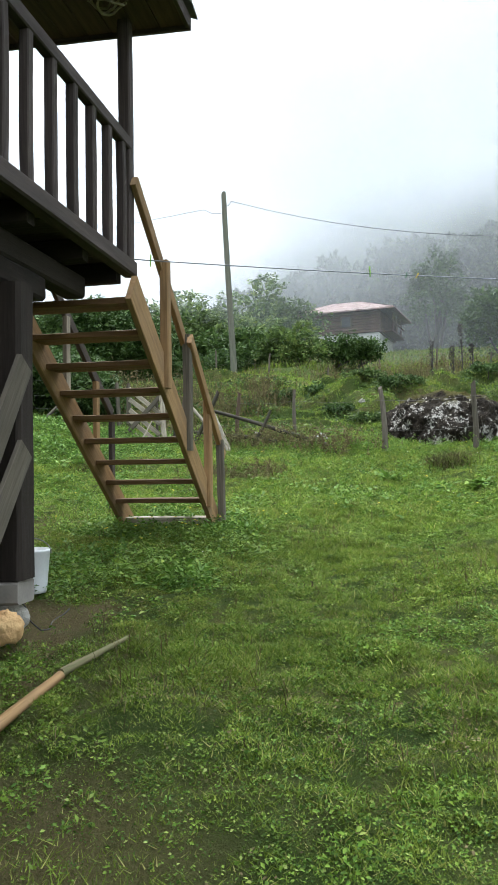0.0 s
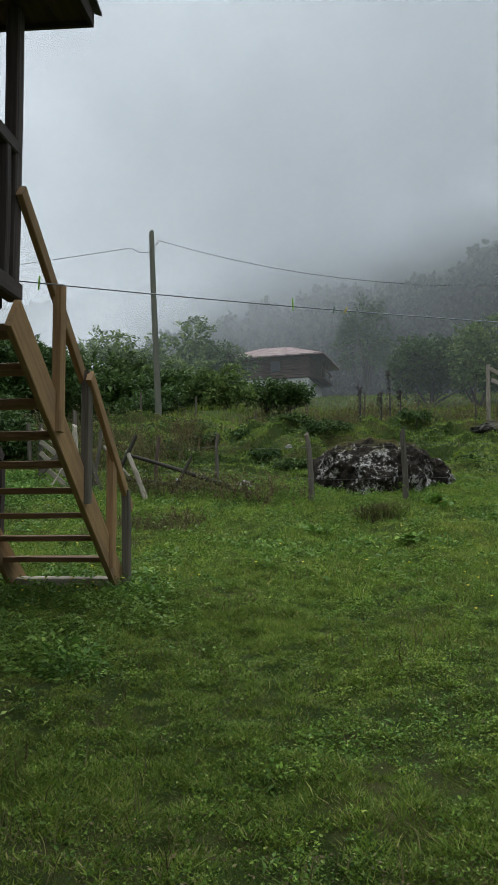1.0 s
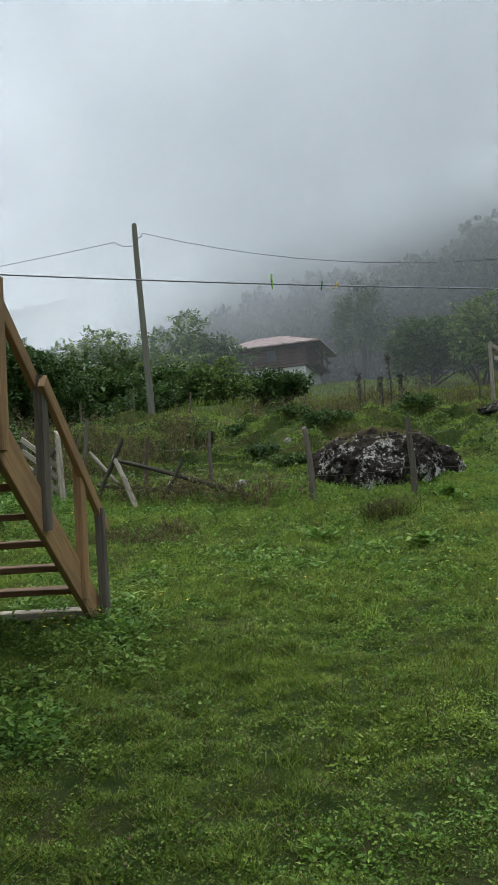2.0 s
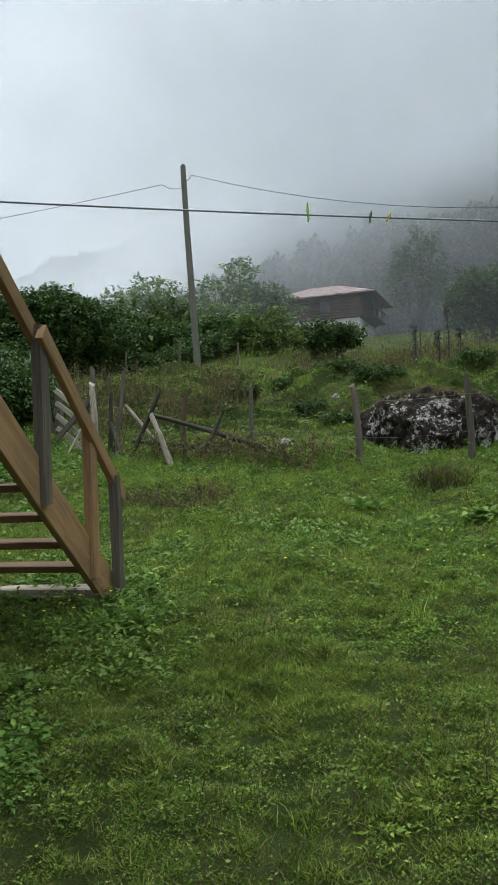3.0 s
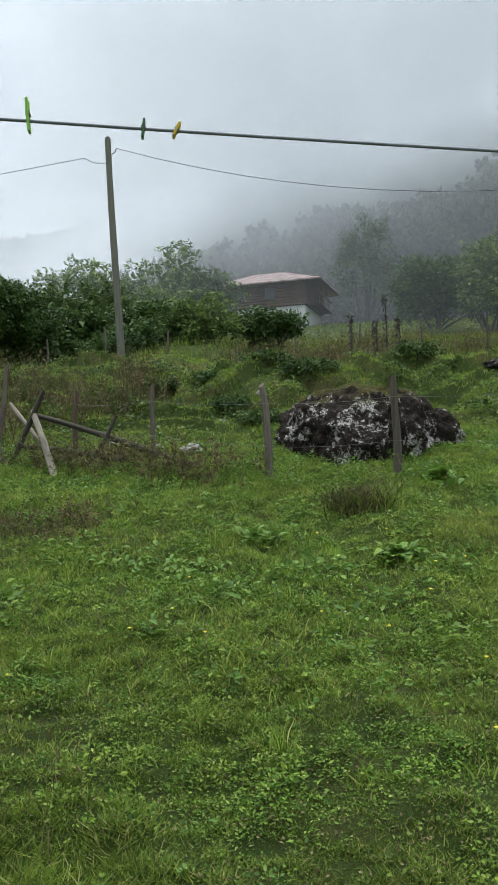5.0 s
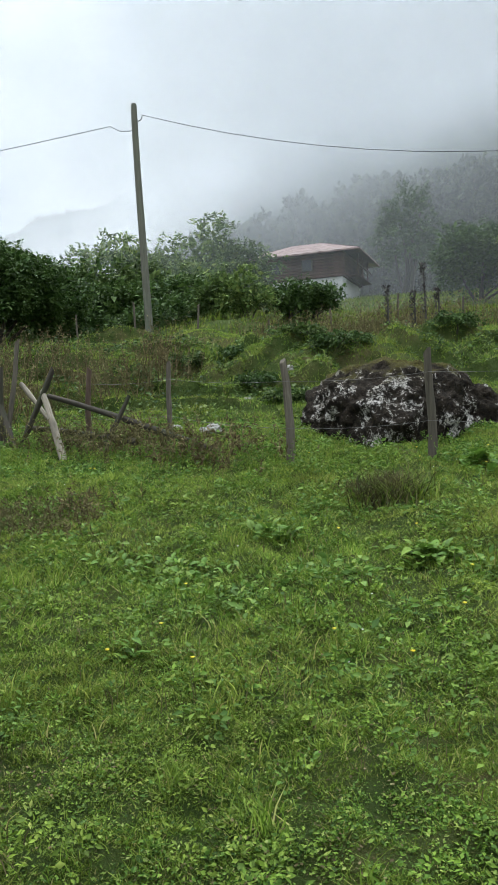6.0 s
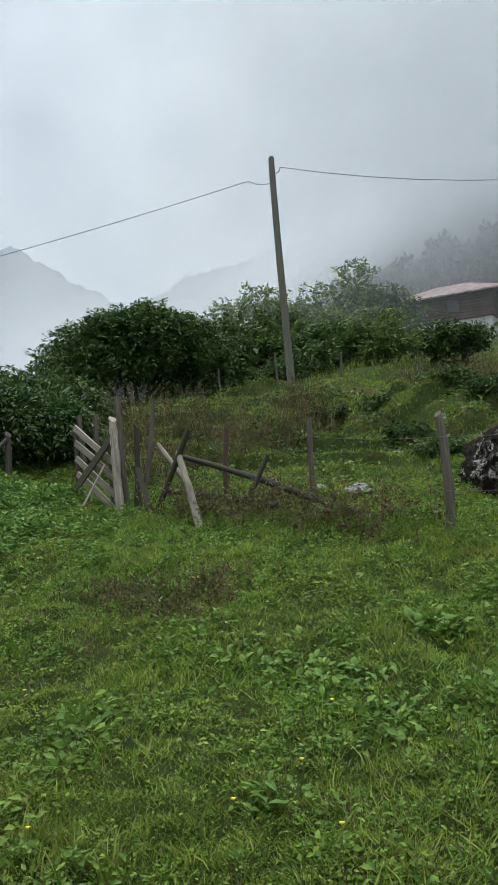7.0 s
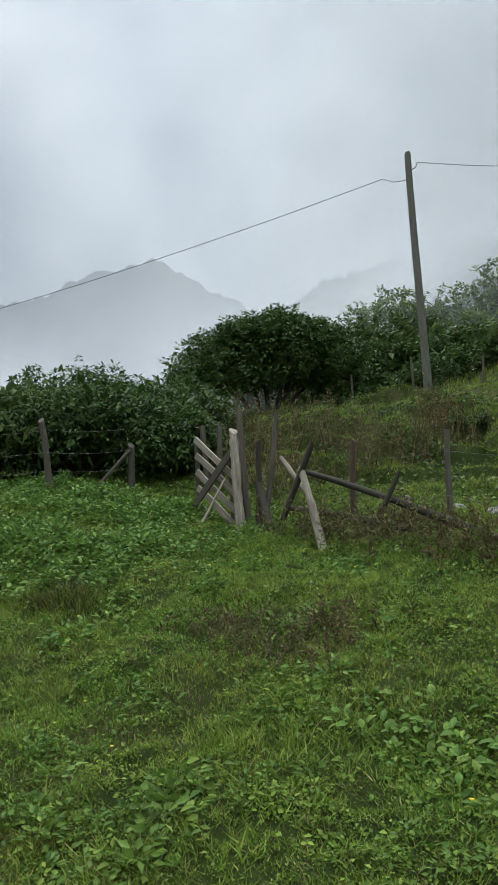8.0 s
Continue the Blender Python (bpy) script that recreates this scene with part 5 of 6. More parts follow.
def build_far():
    xs, ys = np.linspace(-68, 190, 130), np.linspace(94, 190, 80)
    gx, gy = np.meshgrid(xs, ys)
    v = np.stack([gx.ravel(), gy.ravel(), hill_z(gx, gy).ravel()], 1)
    w, h = len(xs), len(ys)
    k = (np.arange(h - 1)[:, None] * w + np.arange(w - 1)[None]).ravel()
    me = mesh_of("hill", v, np.concatenate([np.stack([k, k + 1, k + w + 1], 1), np.stack([k, k + w + 1, k + w], 1)]))
    me.materials.append(HILL_WOODS)
    tagged(new("backdrop_hill", me), "steep wooded hillside vanishing into low cloud", "hill", "", "structure")

    rng = np.random.RandomState(77)
    pieces = []
    core = bmesh.new()
    bmesh.ops.create_icosphere(core, subdivisions=1, radius=1)
    core.verts.index_update()
    ball, ball_faces = np.array([v.co[:] for v in core.verts]), np.array([[v.index for v in p.verts] for p in core.faces])
    core.free()
    for _ in range(1100):
        lean = 0.6 - 0.88 * rng.rand() ** 1.1
        y = 97 + (6 + 46 * float(smooth(-0.28, 0.15, lean))) * rng.rand() ** 1.2
        x = lean * y
        z, tall, rad = max(float(hill_z(x, y)), gz(x, y)) - 0.3, rng.uniform(5.0, 11.0), rng.uniform(2.0, 3.6)
        if z + tall - 0.36 * x > 27 + 8 * rng.rand() or x < -31 + 12 * rng.rand():
            continue
        d = rng.normal(size=(30, 3))
        d /= np.linalg.norm(d, axis=1, keepdims=True)
        clumps = d * [rad, rad, tall * 0.42] * rng.uniform(0.6, 1.05, (30, 1)) + [x, y, z + tall * 0.5]
        pieces.append(crown_arrays(rng, clumps, 7, 0.55, 1.1, 0.75))
        pieces.append((ball * [rad * 0.85, rad * 0.85, tall * 0.4] * rng.uniform(0.85, 1.1, (len(ball), 1)) + [x, y, z + tall * 0.48], ball_faces))
    me = mesh_of("far_woods", *joined(pieces))
    me.materials.append(WOODS)
    tagged(new("far_woods", me), "dim broadleaf woods on the misty hillside", "woods", "", "stuff")

    def ridge(name, line, depth, material, label, seed, firs):
        px, pz = zip(*line)
        r = np.random.RandomState(seed)
        x = np.linspace(px[0], px[-1], 520)
        top = np.interp(x, px, pz) + 2.5 * waves(x, x * 0, 40, seed) + 1.2 * waves(x, x * 0, 9, seed + 1)
        spikes = firs * r.rand(len(x)) ** 1.6 * (0.35 + 0.65 * np.abs(waves(x, x * 0, 60, seed + 5)))
        rows = []
        rows.append(np.stack([x, 450 + 0 * x, top + spikes], 1))
        for f in [0.004, *np.linspace(0.05, 1, 16)]:
            bulge = 6 * waves(x, x * 0 + f * 120, 50, seed + 2) * f
            rows.append(np.stack([x, 450 - depth * f + bulge, top * (1 - f) ** 1.1 - 20 * f], 1))
        v = np.concatenate(rows)
        w = len(x)
        k = (np.arange(len(rows) - 1)[:, None] * w + np.arange(w - 1)[None]).ravel()
        pieces = [(v, np.concatenate([np.stack([k, k + w, k + w + 1], 1), np.stack([k, k + w + 1, k + 1], 1)]))]
        me = mesh_of(name, *joined(pieces))
        me.materials.append(material)
        tagged(new(name, me), label, "mountain", "", "structure")

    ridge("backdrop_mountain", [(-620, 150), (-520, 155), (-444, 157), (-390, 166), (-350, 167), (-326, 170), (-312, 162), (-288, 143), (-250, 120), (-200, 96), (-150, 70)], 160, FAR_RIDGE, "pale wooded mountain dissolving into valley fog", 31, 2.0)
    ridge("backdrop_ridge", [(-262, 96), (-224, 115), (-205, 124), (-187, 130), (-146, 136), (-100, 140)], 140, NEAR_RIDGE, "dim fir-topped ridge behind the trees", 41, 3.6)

    def mist(y, material, label, lo, hi, tall):
        bm = bmesh.new()
        bm.faces.new([bm.verts.new((x, y + z * 0.12, z)) for x, z in ((lo, -6), (hi, -6), (hi, tall), (lo, tall))])
        me = mesh_from("mist", bm)
        me.materials.append(material)
        tagged(new("mist", me), label, "mist", "drifting mist", "stuff")

    # the sheet behind the house is coloured darker, standing for the hill's shade on it
    for y, thin, thick, low, high, top, side, shade, label in ((39.8, 0.10, 0.15, 8, 20, 200, (-60, -18), 0.72, "faint haze before the log house"),
                                                                (59.2, 0.12, 0.22, 17, 31, 95, (-900, -800), 0.6, "thin mist drifting behind the log house, coloured darker for shade"),
                                                                (84, 0.02, 0.24, 13, 31, 150, (-68, 0), 0.9, "grey cloud hanging against the wooded hillside"),
                                                                (86, 0.02, 0.24, 16, 35, 150, (-66, 0), 0.9, "torn cloud drifting along the hillside"),
                                                                (88, 0.02, 0.24, 20, 39, 150, (-70, 2), 0.92, "pale cloud creeping up the hillside"),
                                                                (90, 0.02, 0.24, 23, 43, 150, (-64, 4), 0.92, "white cloud over the hillside woods"),
                                                                (92, 0.02, 0.24, 27, 47, 150, (-70, 0), 0.95, "dense cloud hiding the hilltop")):
        mist(y, mist_material("mist", thin, thick, low, high, top, side, 3.4 / y, 0.36, shade), label, -2.4 * y, 2.8 * y, high + 1.3 * y)


build_far()


# ---- grass, weeds and flowers ----
def blades(name, label, count, region, tall, width, material, seed, lean=0.5, thin_out=None, sheaf=1, short=False):
    """Countless blades of grass over a stretch of ground; region: x0, x1, y0, y1; short: one triangle each."""
    r = np.random.RandomState(seed)
    x0, x1, y0, y1 = region
    n = count // sheaf
    soft = min(0.4, 0.06 * min(x1 - x0, y1 - y0))
    x, y = r.uniform(x0, x1, n) + r.normal(size=n) * soft, r.uniform(y0, y1, n) + r.normal(size=n) * soft
    if thin_out is not None:
        keep = r.rand(n) < thin_out(x, y)
        x, y = x[keep], y[keep]
    x, y = np.repeat(x, sheaf), np.repeat(y, sheaf)
    if sheaf > 1:
        x, y = x + r.normal(size=len(x)) * 0.035, y + r.normal(size=len(x)) * 0.035
    z = ground_z(x, y) - 0.006
    n = len(x)
    high = r.uniform(*tall, n) * (0.82 + 0.33 * waves(x, y, 1.3, seed + 1)).clip(0.55, 1.35)
    turn, tip = r.uniform(0, 6.283, n), r.uniform(0, 6.283, n)
    w = r.uniform(0.7, 1.3, n) * width
    out = high * r.uniform(0.1, 1.0, n) * lean
    base = np.stack([x, y, z], 1)
    side = np.stack([np.cos(turn), np.sin(turn), 0 * x], 1) * w[:, None]
    point = base + np.stack([np.cos(tip) * out, np.sin(tip) * out, high], 1)
    bow = base + np.stack([np.cos(tip) * out * 0.3, np.sin(tip) * out * 0.3, high * 0.55], 1)
    v = np.stack([base - side * 0.5, base + side * 0.5, bow + side * 0.42, bow - side * 0.42, point], 1).reshape(-1, 3)
    if short:
        v = np.stack([base - side * 0.5, base + side * 0.5, point], 1).reshape(-1, 3)
    k = np.arange(n)[:, None] * 5
    tris = np.arange(n * 3).reshape(-1, 3) if short else np.concatenate([k + [0, 1, 2], k + [0, 2, 3], k + [3, 2, 4]], 1).reshape(-1, 3)
    me = mesh_of(name, v, tris)
    me.materials.append(material)
    return tagged(new(name, me), label, "grass", "", "stuff")


def lawn_leaves(name, label, count, region, size, material, seed, rise=(0.01, 0.05), where=None, group=1, spread=0.02):
    """Small broad leaves lying through the turf, in rosettes."""
    r = np.random.RandomState(seed)
    x0, x1, y0, y1 = region
    n = count // group
    x, y = r.uniform(x0, x1, n), r.uniform(y0, y1, n)
    if where is not None:
        keep = r.rand(n) < where(x, y)
        x, y = x[keep], y[keep]
    x, y = np.repeat(x, group), np.repeat(y, group)
    x, y = x + r.normal(size=len(x)) * spread * (group > 1), y + r.normal(size=len(x)) * spread * (group > 1)
    n = len(x)
    base = np.stack([x, y, ground_z(x, y) + r.uniform(*rise, n)], 1)
    turn = r.uniform(0, 6.283, n)
    way = np.stack([np.cos(turn), np.sin(turn), r.uniform(-0.1, 0.55, n)], 1)
    length = r.uniform(*size, n)
    across = np.stack([-np.sin(turn), np.cos(turn), r.normal(size=n) * 0.35], 1)
    w = length[:, None] * r.uniform(0.28, 0.4, (n, 1))
    way = way * length[:, None]
    v = np.stack([base, base + way * 0.5 + across * w, base + way, base + way * 0.5 - across * w], 1).reshape(-1, 3)
    k = np.arange(n)[:, None] * 4
    me = mesh_of(name, v, np.concatenate([k + [0, 1, 2], k + [0, 2, 3]], 1).reshape(-1, 3))
    me.materials.append(material)
    return tagged(new(name, me), label, "plants", "", "stuff")


def worn(x, y):
    """How much grass stands: thinner on trodden and earthy patches, none under the house edge."""
    k = 1.0 + 0.14 * waves(x, y, 1.7, 61) + 0.16 * waves(x, y, 0.5, 62)
    k = k * (0.35 + 0.65 * smooth(-1.6, -1.2, x) + 0.65 * smooth(4.6, 5.4, y) * smooth(-1.2, -1.6, x))
    k = k * (1 - 0.65 * np.exp(-((x + 0.65) ** 2 + (y - 2.6) ** 2) / 0.45))
    return k.clip(0.03, 1) * earth(x, y) * beside(x, y)


def earth(x, y):
    """No green on the bare earth beside the house."""
    return 1 - 0.94 * smooth(-1.4, -1.62, x + 0.15 * waves(x, y, 0.6, 63)) * smooth(5.05, 4.7, y + 0.15 * waves(x, y, 0.5, 64)) * smooth(3.9, 4.25, y) - (0.7 * np.exp(-((x + 1.0) / 0.55) ** 2 - ((y - 2.45) / 0.6) ** 2))


def patchy(size, seed, low=0.35):
    return lambda x, y: (low + 0.7 * waves(x, y, size, seed)).clip(0.02, 1) * earth(x, y)


def beside(x, y):
    """The grass thins out away from the way up the meadow."""
    return 1 - 0.75 * (1 - (1 - smooth(0.9, 1.3, x - 0.28 * (y - 1.5))) * (1 - smooth(0.45, 0.85, -x - 0.5 * y)))


def lush(x, y):
    """Where the herbs stand thick: beside the trodden way to the house, and all over the upper meadow."""
    way = smooth(-0.3, 1.0, x + 0.45 * waves(x, y, 1.6, 92) - 0.12 * (y - 4)) * (1 - smooth(6.3, 7.8, y)) + smooth(6.0, 7.8, y + 0.5 * waves(x, y, 1.5, 93))
    return (0.16 + 0.84 * way).clip(0, 1)


def herbs(size, seed, low):
    return lambda x, y: (low + 0.75 * waves(x, y, size, seed) + 0.25 * waves(x, y, size * 0.35, seed + 1)).clip(0.02, 1) * earth(x, y) * lush(x, y)


def rosettes(name, label, count, region, radius, high, leaf, per, material, seed, where, slim=0.42):
    """Small leafy plants: a dome of leaves round each foot, flat below and upright in the middle."""
    r = np.random.RandomState(seed)
    x0, x1, y0, y1 = region
    soft = min(0.4, 0.06 * min(x1 - x0, y1 - y0))
    x, y = r.uniform(x0, x1, count) + r.normal(size=count) * soft, r.uniform(y0, y1, count) + r.normal(size=count) * soft
    keep = r.rand(count) < where(x, y)
    x, y = x[keep], y[keep]
    z = ground_z(x, y)
    size = r.uniform(0.55, 1.3, len(x)) * (1 + 0.25 * waves(x, y, 0.8, seed + 3)).clip(0.6, 1.4)
    x, y, z, size = (np.repeat(a, per) for a in (x, y, z, size))
    n = len(x)
    turn, out = r.uniform(0, 6.283, n), np.sqrt(r.rand(n))
    away = np.stack([np.cos(turn), np.sin(turn), 0 * turn], 1)
    base = np.stack([x, y, z], 1) + away * (out * radius * size)[:, None]
    base[:, 2] = ground_z(base[:, 0], base[:, 1]) + high * size * (1.05 - out ** 2) * r.uniform(0.45, 1.0, n)
    way = away * (0.35 + 0.8 * out)[:, None] + np.array([0, 0, 1.0]) * (0.6 - 0.75 * out + r.normal(size=n) * 0.2)[:, None]
    long = r.uniform(*leaf, n) * size
    me = mesh_of(name, *leaf_arrays(base, way, long, long * r.uniform(slim * 0.8, slim * 1.25, n), 0.14, r, 0.7))
    me.materials.append(material)
    return tagged(new(name, me), label, "plants", "", "stuff")


def build_meadow():
    near, upper = (-3.2, 3.0, 2.0, 8.4), (-7.0, 4.6, 8.0, 15.2)
    blades("grass", "short grazed meadow grass", 800000, near, (0.014, 0.04), 0.0056, GRASS, 201, 2.2, worn, 2, True)
    blades("grass", "meadow grass growing longer towards the fence", 480000, (-7.5, 5.0, 8.0, 15.5), (0.02, 0.07), 0.0078, LONG_GRASS, 202, 1.8, lambda x, y: (0.7 + 0.3 * patchy(1.1, 64, 0.6)(x, y)) * earth(x, y), 3, True)
    blades("grass", "long arching blades in scattered tufts", 60000, (-6.5, 4.0, 7.0, 14.5), (0.05, 0.13), 0.006, LONG_GRASS, 206, 1.2, patchy(0.9, 75, 0.1), 22)
    blades("grass", "arching blades in tufts beside the way", 30000, (-1.0, 3.0, 2.4, 8.0), (0.03, 0.08), 0.004, LONG_GRASS, 208, 1.3, herbs(0.8, 85, 0.1), 18)
    blades("grass", "rough grass on the bank", 270000, (-10.5, 13.0, 15.5, 27.0), (0.03, 0.09), 0.014, LONG_GRASS, 203, 1.6, patchy(3.0, 65, 1.3), 6, True)
    blades("grass", "shaggy grass tufts on the hummocks", 70000, (-8.0, 8.0, 15.5, 24.0), (0.08, 0.2), 0.011, GRASS, 207, 1.2, patchy(1.2, 76, 0.2), 24, True)
    blades("grass", "coarse grass on the upper meadow", 90000, (-24.0, 24.0, 27.0, 60.0), (0.12, 0.34), 0.032, GRASS, 204, 0.7, None, 4, True)
    blades("dry_grass", "straw-coloured dead grass stems", 14000, (-4.0, 3.5, 2.2, 12.0), (0.04, 0.16), 0.004, DRY, 205, 1.0, patchy(1.8, 66, 0.4), 4)
    rosettes("clover", "clover and plantain rosettes in the turf", 42000, near, 0.03, 0.018, (0.008, 0.016), 8, CLOVER, 211, lambda x, y: patchy(0.9, 67, 0.85)(x, y) * beside(x, y), 0.66)
    rosettes("herb_tufts", "leafy herbs standing thick beside the way", 15000, near, 0.045, 0.045, (0.011, 0.022), 20, MEADOW_LEAF, 217, herbs(0.6, 77, 0.35), 0.5)
    rosettes("herb_tufts", "bright young leaves scattered through the herbs", 3000, near, 0.05, 0.05, (0.014, 0.027), 18, FRESH_LEAF, 221, herbs(1.2, 81, 0.2), 0.5)
    lawn_leaves("leaf_litter", "withered brown leaves and bits through the turf", 50000, (-3.2, 3.0, 2.0, 9.0), (0.006, 0.018), DRY, 220, (0.004, 0.02), patchy(1.1, 80, 0.35), 3)
    rosettes("clover", "broad leafy herbs in the upper meadow", 40000, upper, 0.05, 0.035, (0.014, 0.028), 8, MEADOW_LEAF, 212, herbs(0.8, 68, 0.55), 0.6)
    rosettes("herb_tufts", "leafy tufts in the upper meadow", 11000, upper, 0.075, 0.085, (0.025, 0.048), 18, WEED, 218, herbs(0.7, 78, 0.22), 0.5)
    rosettes("herb_tufts", "bright leafy tufts in the upper meadow", 2400, upper, 0.08, 0.09, (0.03, 0.055), 18, FRESH_LEAF, 222, herbs(1.4, 82, 0.1), 0.5)
    rosettes("gate_weeds", "bright green leafy weeds before the hedge", 4200, (-8.5, -3.7, 11.2, 14.5), 0.1, 0.13, (0.035, 0.07), 18, FRESH_LEAF, 219, lambda x, y: (0.65 + 0.55 * waves(x, y, 1.2, 79)).clip(0.05, 1) * smooth(-3.6, -4.6, x + 0.5 * waves(x, y, 1.0, 83)), 0.5)
    rosettes("bank_plants", "nettles and brambles over the bank", 11000, (-9.0, 10.0, 15.8, 23.5), 0.14, 0.15, (0.045, 0.085), 16, DARK_LEAF, 213, lambda x, y: (0.15 + 0.6 * waves(x, y, 1.6, 69)).clip(0.02, 1) * (0.15 + 0.85 * (step_of(x, y) < 0.42)), 0.5)
    rosettes("bank_plants", "pale leafy weeds on the bank", 5200, (-6.5, 5.0, 15.2, 21.5), 0.1, 0.1, (0.045, 0.085), 11, LIGHT_LEAF, 214, lambda x, y: (0.15 + 0.6 * waves(x, y, 1.5, 70)).clip(0.02, 1), 0.6)
    rosettes("stair_weeds", "rank green weeds round the stair foot", 3400, (-2.9, -0.8, 4.9, 8.0), 0.065, 0.09, (0.022, 0.045), 16, WEED, 215, lambda x, y: (0.5 + 0.6 * waves(x, y, 0.8, 71)).clip(0.03, 1) * smooth(-0.8, -1.3, x + 0.3 * waves(x, y, 0.7, 72)), 0.5)
    rosettes("house_weeds", "low weeds along the earth beside the house", 1200, (-2.4, -0.7, 2.4, 5.4), 0.045, 0.04, (0.015, 0.03), 12, CLOVER, 216, patchy(0.7, 72, 0.25), 0.5)


build_meadow()


def build_dry_weeds():
    r = np.random.RandomState(91)

    def patch(name, label, spots, count, tall, leaf, material, twigs=True):
        pieces = []
        for x, y, rad in spots:
            px, py = x + r.normal(size=count) * rad * 0.5, y + r.normal(size=count) * rad * 0.4
            pz = ground_z(px, py)
            high = r.uniform(*tall, count)
            way = np.stack([r.normal(size=count) * 0.3, r.normal(size=count) * 0.3, np.ones(count)], 1)
            base = np.stack([px, py, pz - 0.01], 1)
            side = np.stack([np.cos(high * 50), np.sin(high * 50), 0 * high], 1) * 0.004 * (1 + 1.2 * (tall[1] > 0.8))
            top = base + way * high[:, None]
            v = np.stack([base - side, base + side, top], 1).reshape(-1, 3)
            pieces.append((v, np.arange(count * 3).reshape(-1, 3)))
            many = 10
            f = r.uniform(0.25, 1.0, (count, many, 1))
            at = (base[:, None] + (top - base)[:, None] * f).reshape(-1, 3)
            pieces.append(leaf_arrays(at, r.normal(size=at.shape) + [0, 0, 0.5], r.uniform(0.5, 1.3, len(at)) * leaf, r.uniform(0.5, 1.2, len(at)) * leaf * 0.3, 0.2, r))
        me = mesh_of(name, *joined(pieces))
        me.materials.append(material)
        tagged(new(name, me), label, "weeds", "", "stuff")

    patch("dry_weeds", "rusty brown dry weeds along the fallen pole", [(-1.2, 12.75, 0.6), (-0.75, 12.6, 0.7), (-1.9, 13.1, 0.5), (-2.5, 13.2, 0.5), (-3.0, 13.4, 0.5), (-1.9, 13.6, 0.5)], 70, (0.15, 0.45), 0.065, DRY)
    patch("dry_weeds", "low withered weeds in a brown patch of meadow", [(-2.2, 10.85, 0.5), (-1.8, 10.6, 0.5), (-1.75, 11.1, 0.4), (-2.5, 11.0, 0.4)], 75, (0.07, 0.2), 0.045, DRY)
    patch("green_weeds", "green weeds tangled through the fallen pole", [(-1.2, 12.7, 0.7), (-2.0, 13.0, 0.7), (-2.8, 13.2, 0.7), (-3.3, 13.3, 0.6), (-0.5, 12.5, 0.6), (1.5, 12.3, 0.5), (0.2, 12.3, 0.5), (2.9, 12.0, 0.5)], 34, (0.08, 0.28), 0.05, WEED)
    patch("dry_weeds", "tall brown dock stalks behind the fence", [(-3.6, 16.8, 0.8), (-4.2, 17.6, 0.9), (-5.0, 18.0, 0.9), (-3.0, 17.4, 0.6), (-2.9, 18.4, 0.5), (-5.6, 16.6, 0.7), (-4.6, 15.6, 0.7), (-6.0, 17.8, 0.8)], 70, (0.35, 1.0), 0.07, DRY)
    patch("dry_weeds", "brown stalks and tall grass on the upper meadow", [(0.2, 27, 1.2), (1.3, 27.5, 1.2), (2.6, 27, 1.0), (-0.9, 28, 1.2), (3.8, 29, 1.2), (5.2, 29, 1.0), (-2.2, 29, 1.2), (6.6, 28.6, 0.8), (7.6, 29, 0.8), (0.8, 26, 1.0), (2.0, 25.5, 1.0), (1.6, 24, 0.8), (-0.2, 25.6, 0.8)], 130, (0.35, 1.05), 0.08, DRY)
    round_it = lambda x, y: np.exp(-((x - 0.86) / 0.21) ** 2 - ((y - 11.25) / 0.17) ** 2)
    blades("tussock", "dark brownish grass tussock in the meadow", 15000, (0.3, 1.4, 10.7, 11.8), (0.12, 0.36), 0.007, TUSSOCK, 231, 1.6, round_it)
    blades("tussock", "coarse green blades in the brown tussock", 9000, (0.3, 1.4, 10.7, 11.8), (0.1, 0.28), 0.007, GRASS, 232, 1.7, round_it)
    low_it = lambda x, y: np.exp(-((x + 4.37) / 0.3) ** 2 - ((y - 11.16) / 0.2) ** 2)
    blades("tussock", "dull green brown tussock before the hedge weeds", 5000, (-5.0, -3.75, 10.7, 11.6), (0.06, 0.2), 0.007, TUSSOCK, 233, 1.6, low_it)
    blades("tussock", "green blades through the dull tussock", 11000, (-5.0, -3.75, 10.7, 11.6), (0.07, 0.2), 0.007, GRASS, 234, 1.7, low_it)
    for x, y, tall, seed in ((1.18, 22.0, 1.55, 1), (1.95, 22.0, 1.7, 2), (1.75, 22.3, 1.3, 3), (2.25, 22.2, 1.0, 4)):
        z = gz(x, y)
        ob = thing("dock_plant", (x, y, z), "tall dead dock plant with dark seed heads", "plant", "dead dock plants")
        stem("stalk", (x, y, z - 0.05), (x + 0.05, y, z + tall), 0.03, 0.012, BARK, ob, "", 0.15, 0.05)
        at = np.stack([x + r.normal(size=150) * 0.035, y + r.normal(size=150) * 0.035, z + tall * (1.04 - 0.7 * r.rand(150) ** 1.6)], 1)
        head = part("seed_head", mesh_of("seed_head", *leaf_arrays(at, r.normal(size=at.shape) + [0, 0, 1.0], r.uniform(0.04, 0.1, 150), 0.03, 0.2, r)), BARK, ob)
        tagged(head, "", "", "", "stuff")


build_dry_weeds()


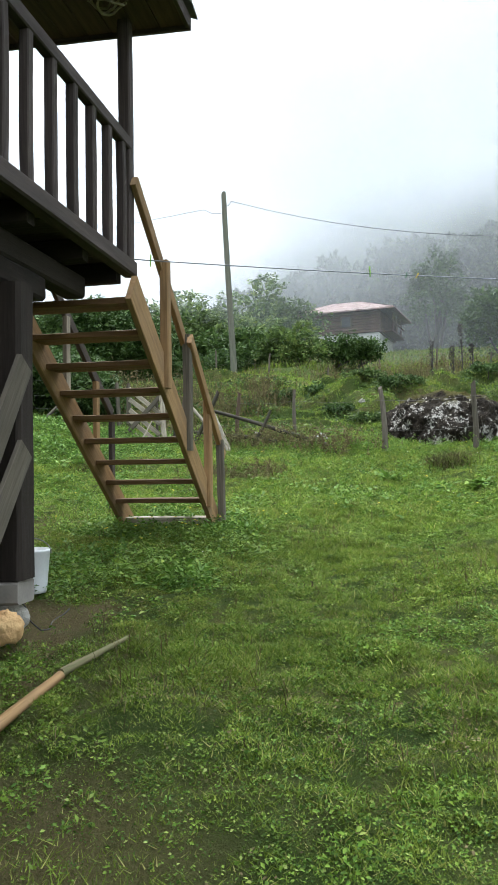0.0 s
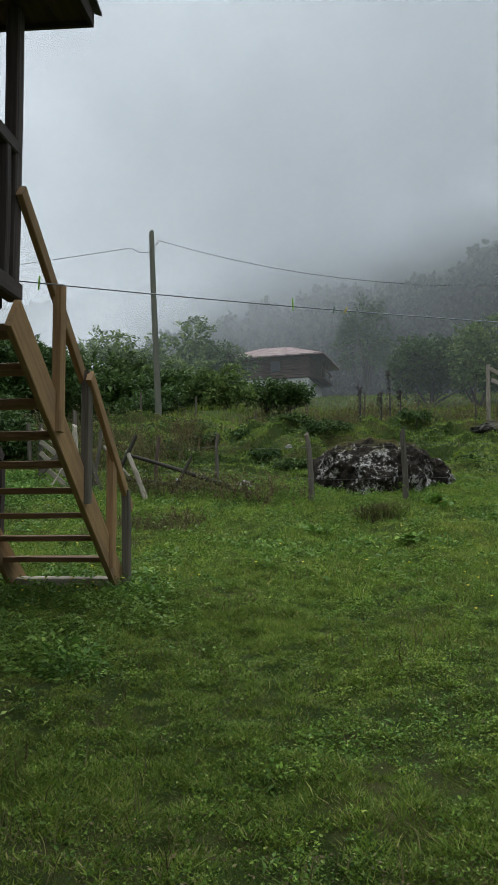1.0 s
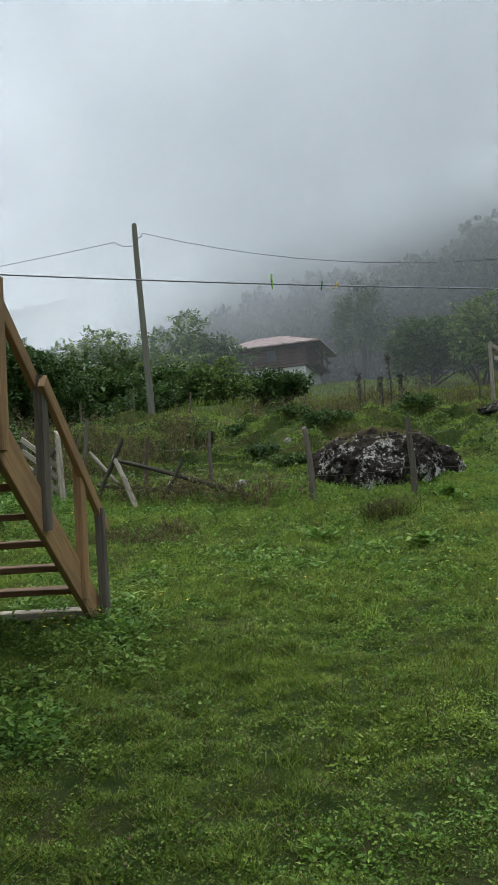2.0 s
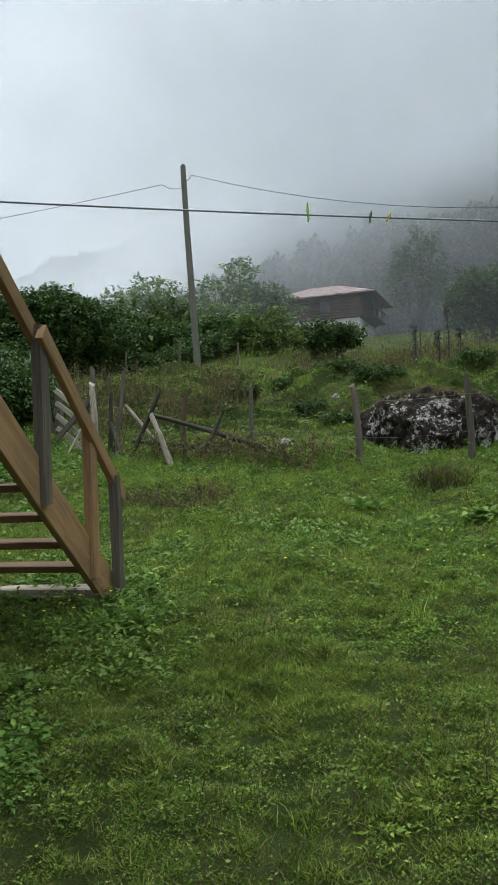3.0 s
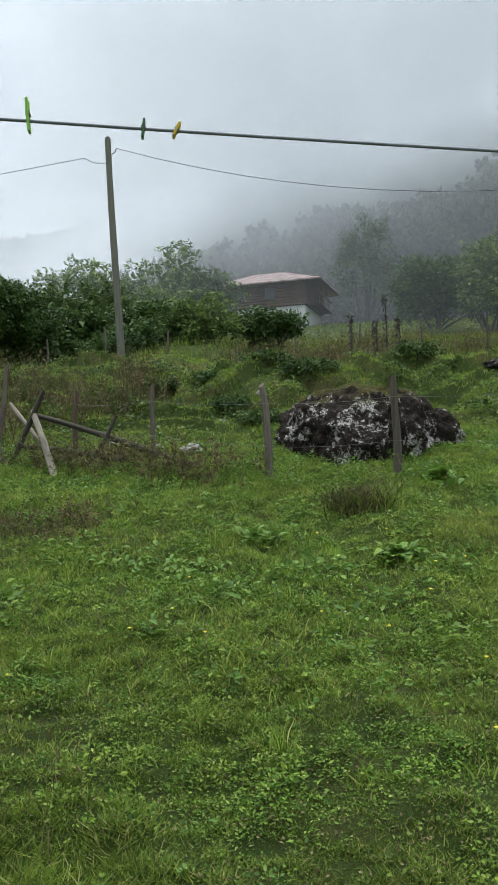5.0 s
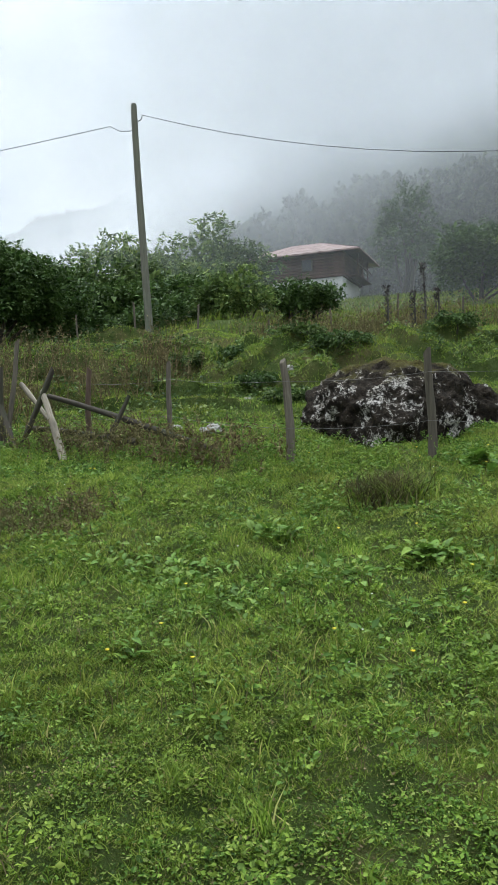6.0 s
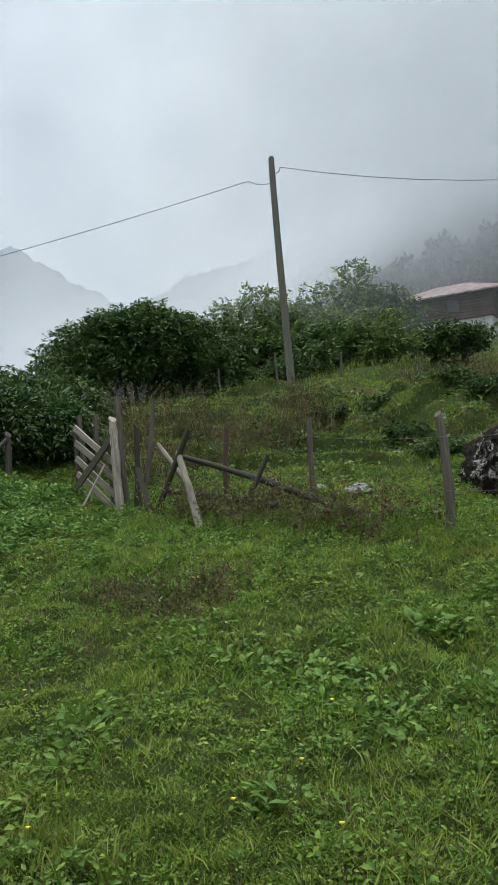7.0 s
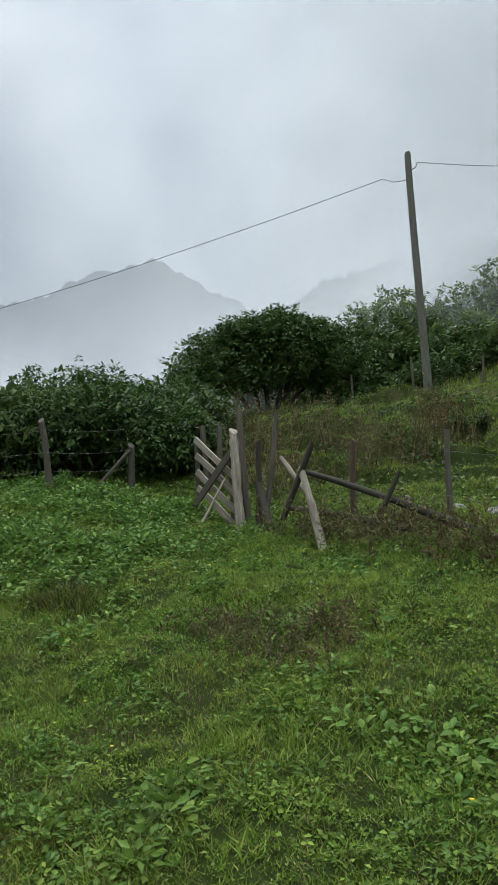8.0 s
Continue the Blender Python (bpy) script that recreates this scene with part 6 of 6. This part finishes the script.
def build_broad_weeds():
    r = np.random.RandomState(123)

    leaves = []
    for bend, wide in ((0.35, 0.26), (0.5, 0.22), (0.25, 0.32)):
        bm, rows = bmesh.new(), []
        for f, k in ((0.0, 0.12), (0.2, 0.6), (0.45, 1.0), (0.7, 0.85), (0.9, 0.4)):
            drop = -bend * f * f
            rows.append([bm.verts.new((f, side * wide * k, drop + abs(side) * wide * 0.3 * k + 0.02 * math.sin(f * 20 + side))) for side in (-1, 0, 1)])
        tip = bm.verts.new((1.0, 0, -bend * 1.1))
        for p, q in zip(rows[:-1], rows[1:]):
            for j in (0, 1):
                bm.faces.new((p[j], q[j], q[j + 1], p[j + 1]))
        for j in (0, 1):
            bm.faces.new((rows[-1][j], tip, rows[-1][j + 1]))
        me = bpy.data.meshes.new("leaf")
        bm.to_mesh(me)
        bm.free()
        me.materials.append(WEED_LEAF)
        leaves.append(me)

    def clump(x, y, rad, count, size, label="broad-leaved green weed clump in the meadow"):
        ob = thing("weed_clump", (x, y, gz(x, y)), label, "weed", "broad-leaved weeds")
        for _ in range(int(count * 1.4)):
            fx, fy = x + r.normal() * rad * 0.35, y + r.normal() * rad * 0.35
            k = size * r.uniform(0.4, 0.95)
            m = pose(fx, fy, gz(fx, fy) + r.uniform(0.0, 0.06), r.uniform(-25, 25), -r.uniform(8, 60), r.uniform(0, 360)) @ Matrix.Diagonal((k, k, k, 1))
            part("leaf", leaves[r.randint(3)], WEED_LEAF, ob, "", m)

    for x, y, rad, count, size in ((0.09, 10.33, 0.27, 54, 0.12), (1.09, 9.9, 0.24, 50, 0.13), (1.25, 9.85, 0.18, 26, 0.11), (-0.69, 9.8, 0.5, 70, 0.085), (-0.35, 9.6, 0.45, 55, 0.08), (-1.05, 9.95, 0.45, 55, 0.08), (-1.6, 7.95, 0.3, 50, 0.1), (-1.85, 8.1, 0.2, 30, 0.1), (-1.35, 7.7, 0.2, 30, 0.09),
                                  (-2.3, 7.75, 0.3, 34, 0.13), (-4.6, 11.6, 0.5, 70, 0.12), (-5.4, 12.2, 0.5, 70, 0.12), (-3.8, 11.2, 0.4, 50, 0.1), (1.6, 5.1, 0.25, 34, 0.1), (1.9, 4.3, 0.3, 40, 0.1), (2.05, 6.1, 0.25, 34, 0.11), (1.2, 3.0, 0.3, 44, 0.08), (0.75, 2.7, 0.25, 36, 0.07), (1.9, 7.3, 0.2, 26, 0.12), (-0.43, 8.38, 0.16, 16, 0.1), (-2.1, 11.2, 0.22, 24, 0.11), (2.4, 11.2, 0.3, 30, 0.14), (1.7, 12.1, 0.3, 34, 0.2), (3.0, 11.6, 0.3, 34, 0.18)):
        clump(x, y, rad, count, size)

    def flowers(name, label, spots, rad, high, material, petals):
        pieces = []
        for x, y in spots:
            z = gz(x, y) + r.uniform(*high)
            n = petals
            a = np.arange(n) * 6.283 / n
            ring = np.stack([x + rad * np.cos(a), y + rad * np.sin(a), z + rad * 0.25 * np.cos(a * 2)], 1)
            v = np.concatenate([ring, [[x, y, z + rad * 0.4]], [[x, y, z - rad * 0.4]]])
            pieces.append((v, np.array([[q, (q + 1) % n, n] for q in range(n)] + [[(q + 1) % n, q, n + 1] for q in range(n)])))
        me = mesh_of(name, *joined(pieces))
        me.materials.append(material)
        tagged(new(name, me), label, "flowers", "", "stuff")

    flowers("yellow_flowers", "small yellow flowers scattered in the grass", [(r.uniform(-4.5, 2.8), r.uniform(7.6, 12.5)) for _ in range(36)] + [(r.uniform(-2.6, -1.2), r.uniform(6.6, 8.2)) for _ in range(22)] + [(r.uniform(0.2, 2.2), r.uniform(5, 9)) for _ in range(10)], 0.012, (0.05, 0.14), YELLOW_FLOWER, 8)
    flowers("white_flowers", "tiny white flowers scattered in the turf", [(r.uniform(-4, 3), r.uniform(5, 12)) for _ in range(26)], 0.007, (0.03, 0.1), WHITE_FLOWER, 6)


build_broad_weeds()
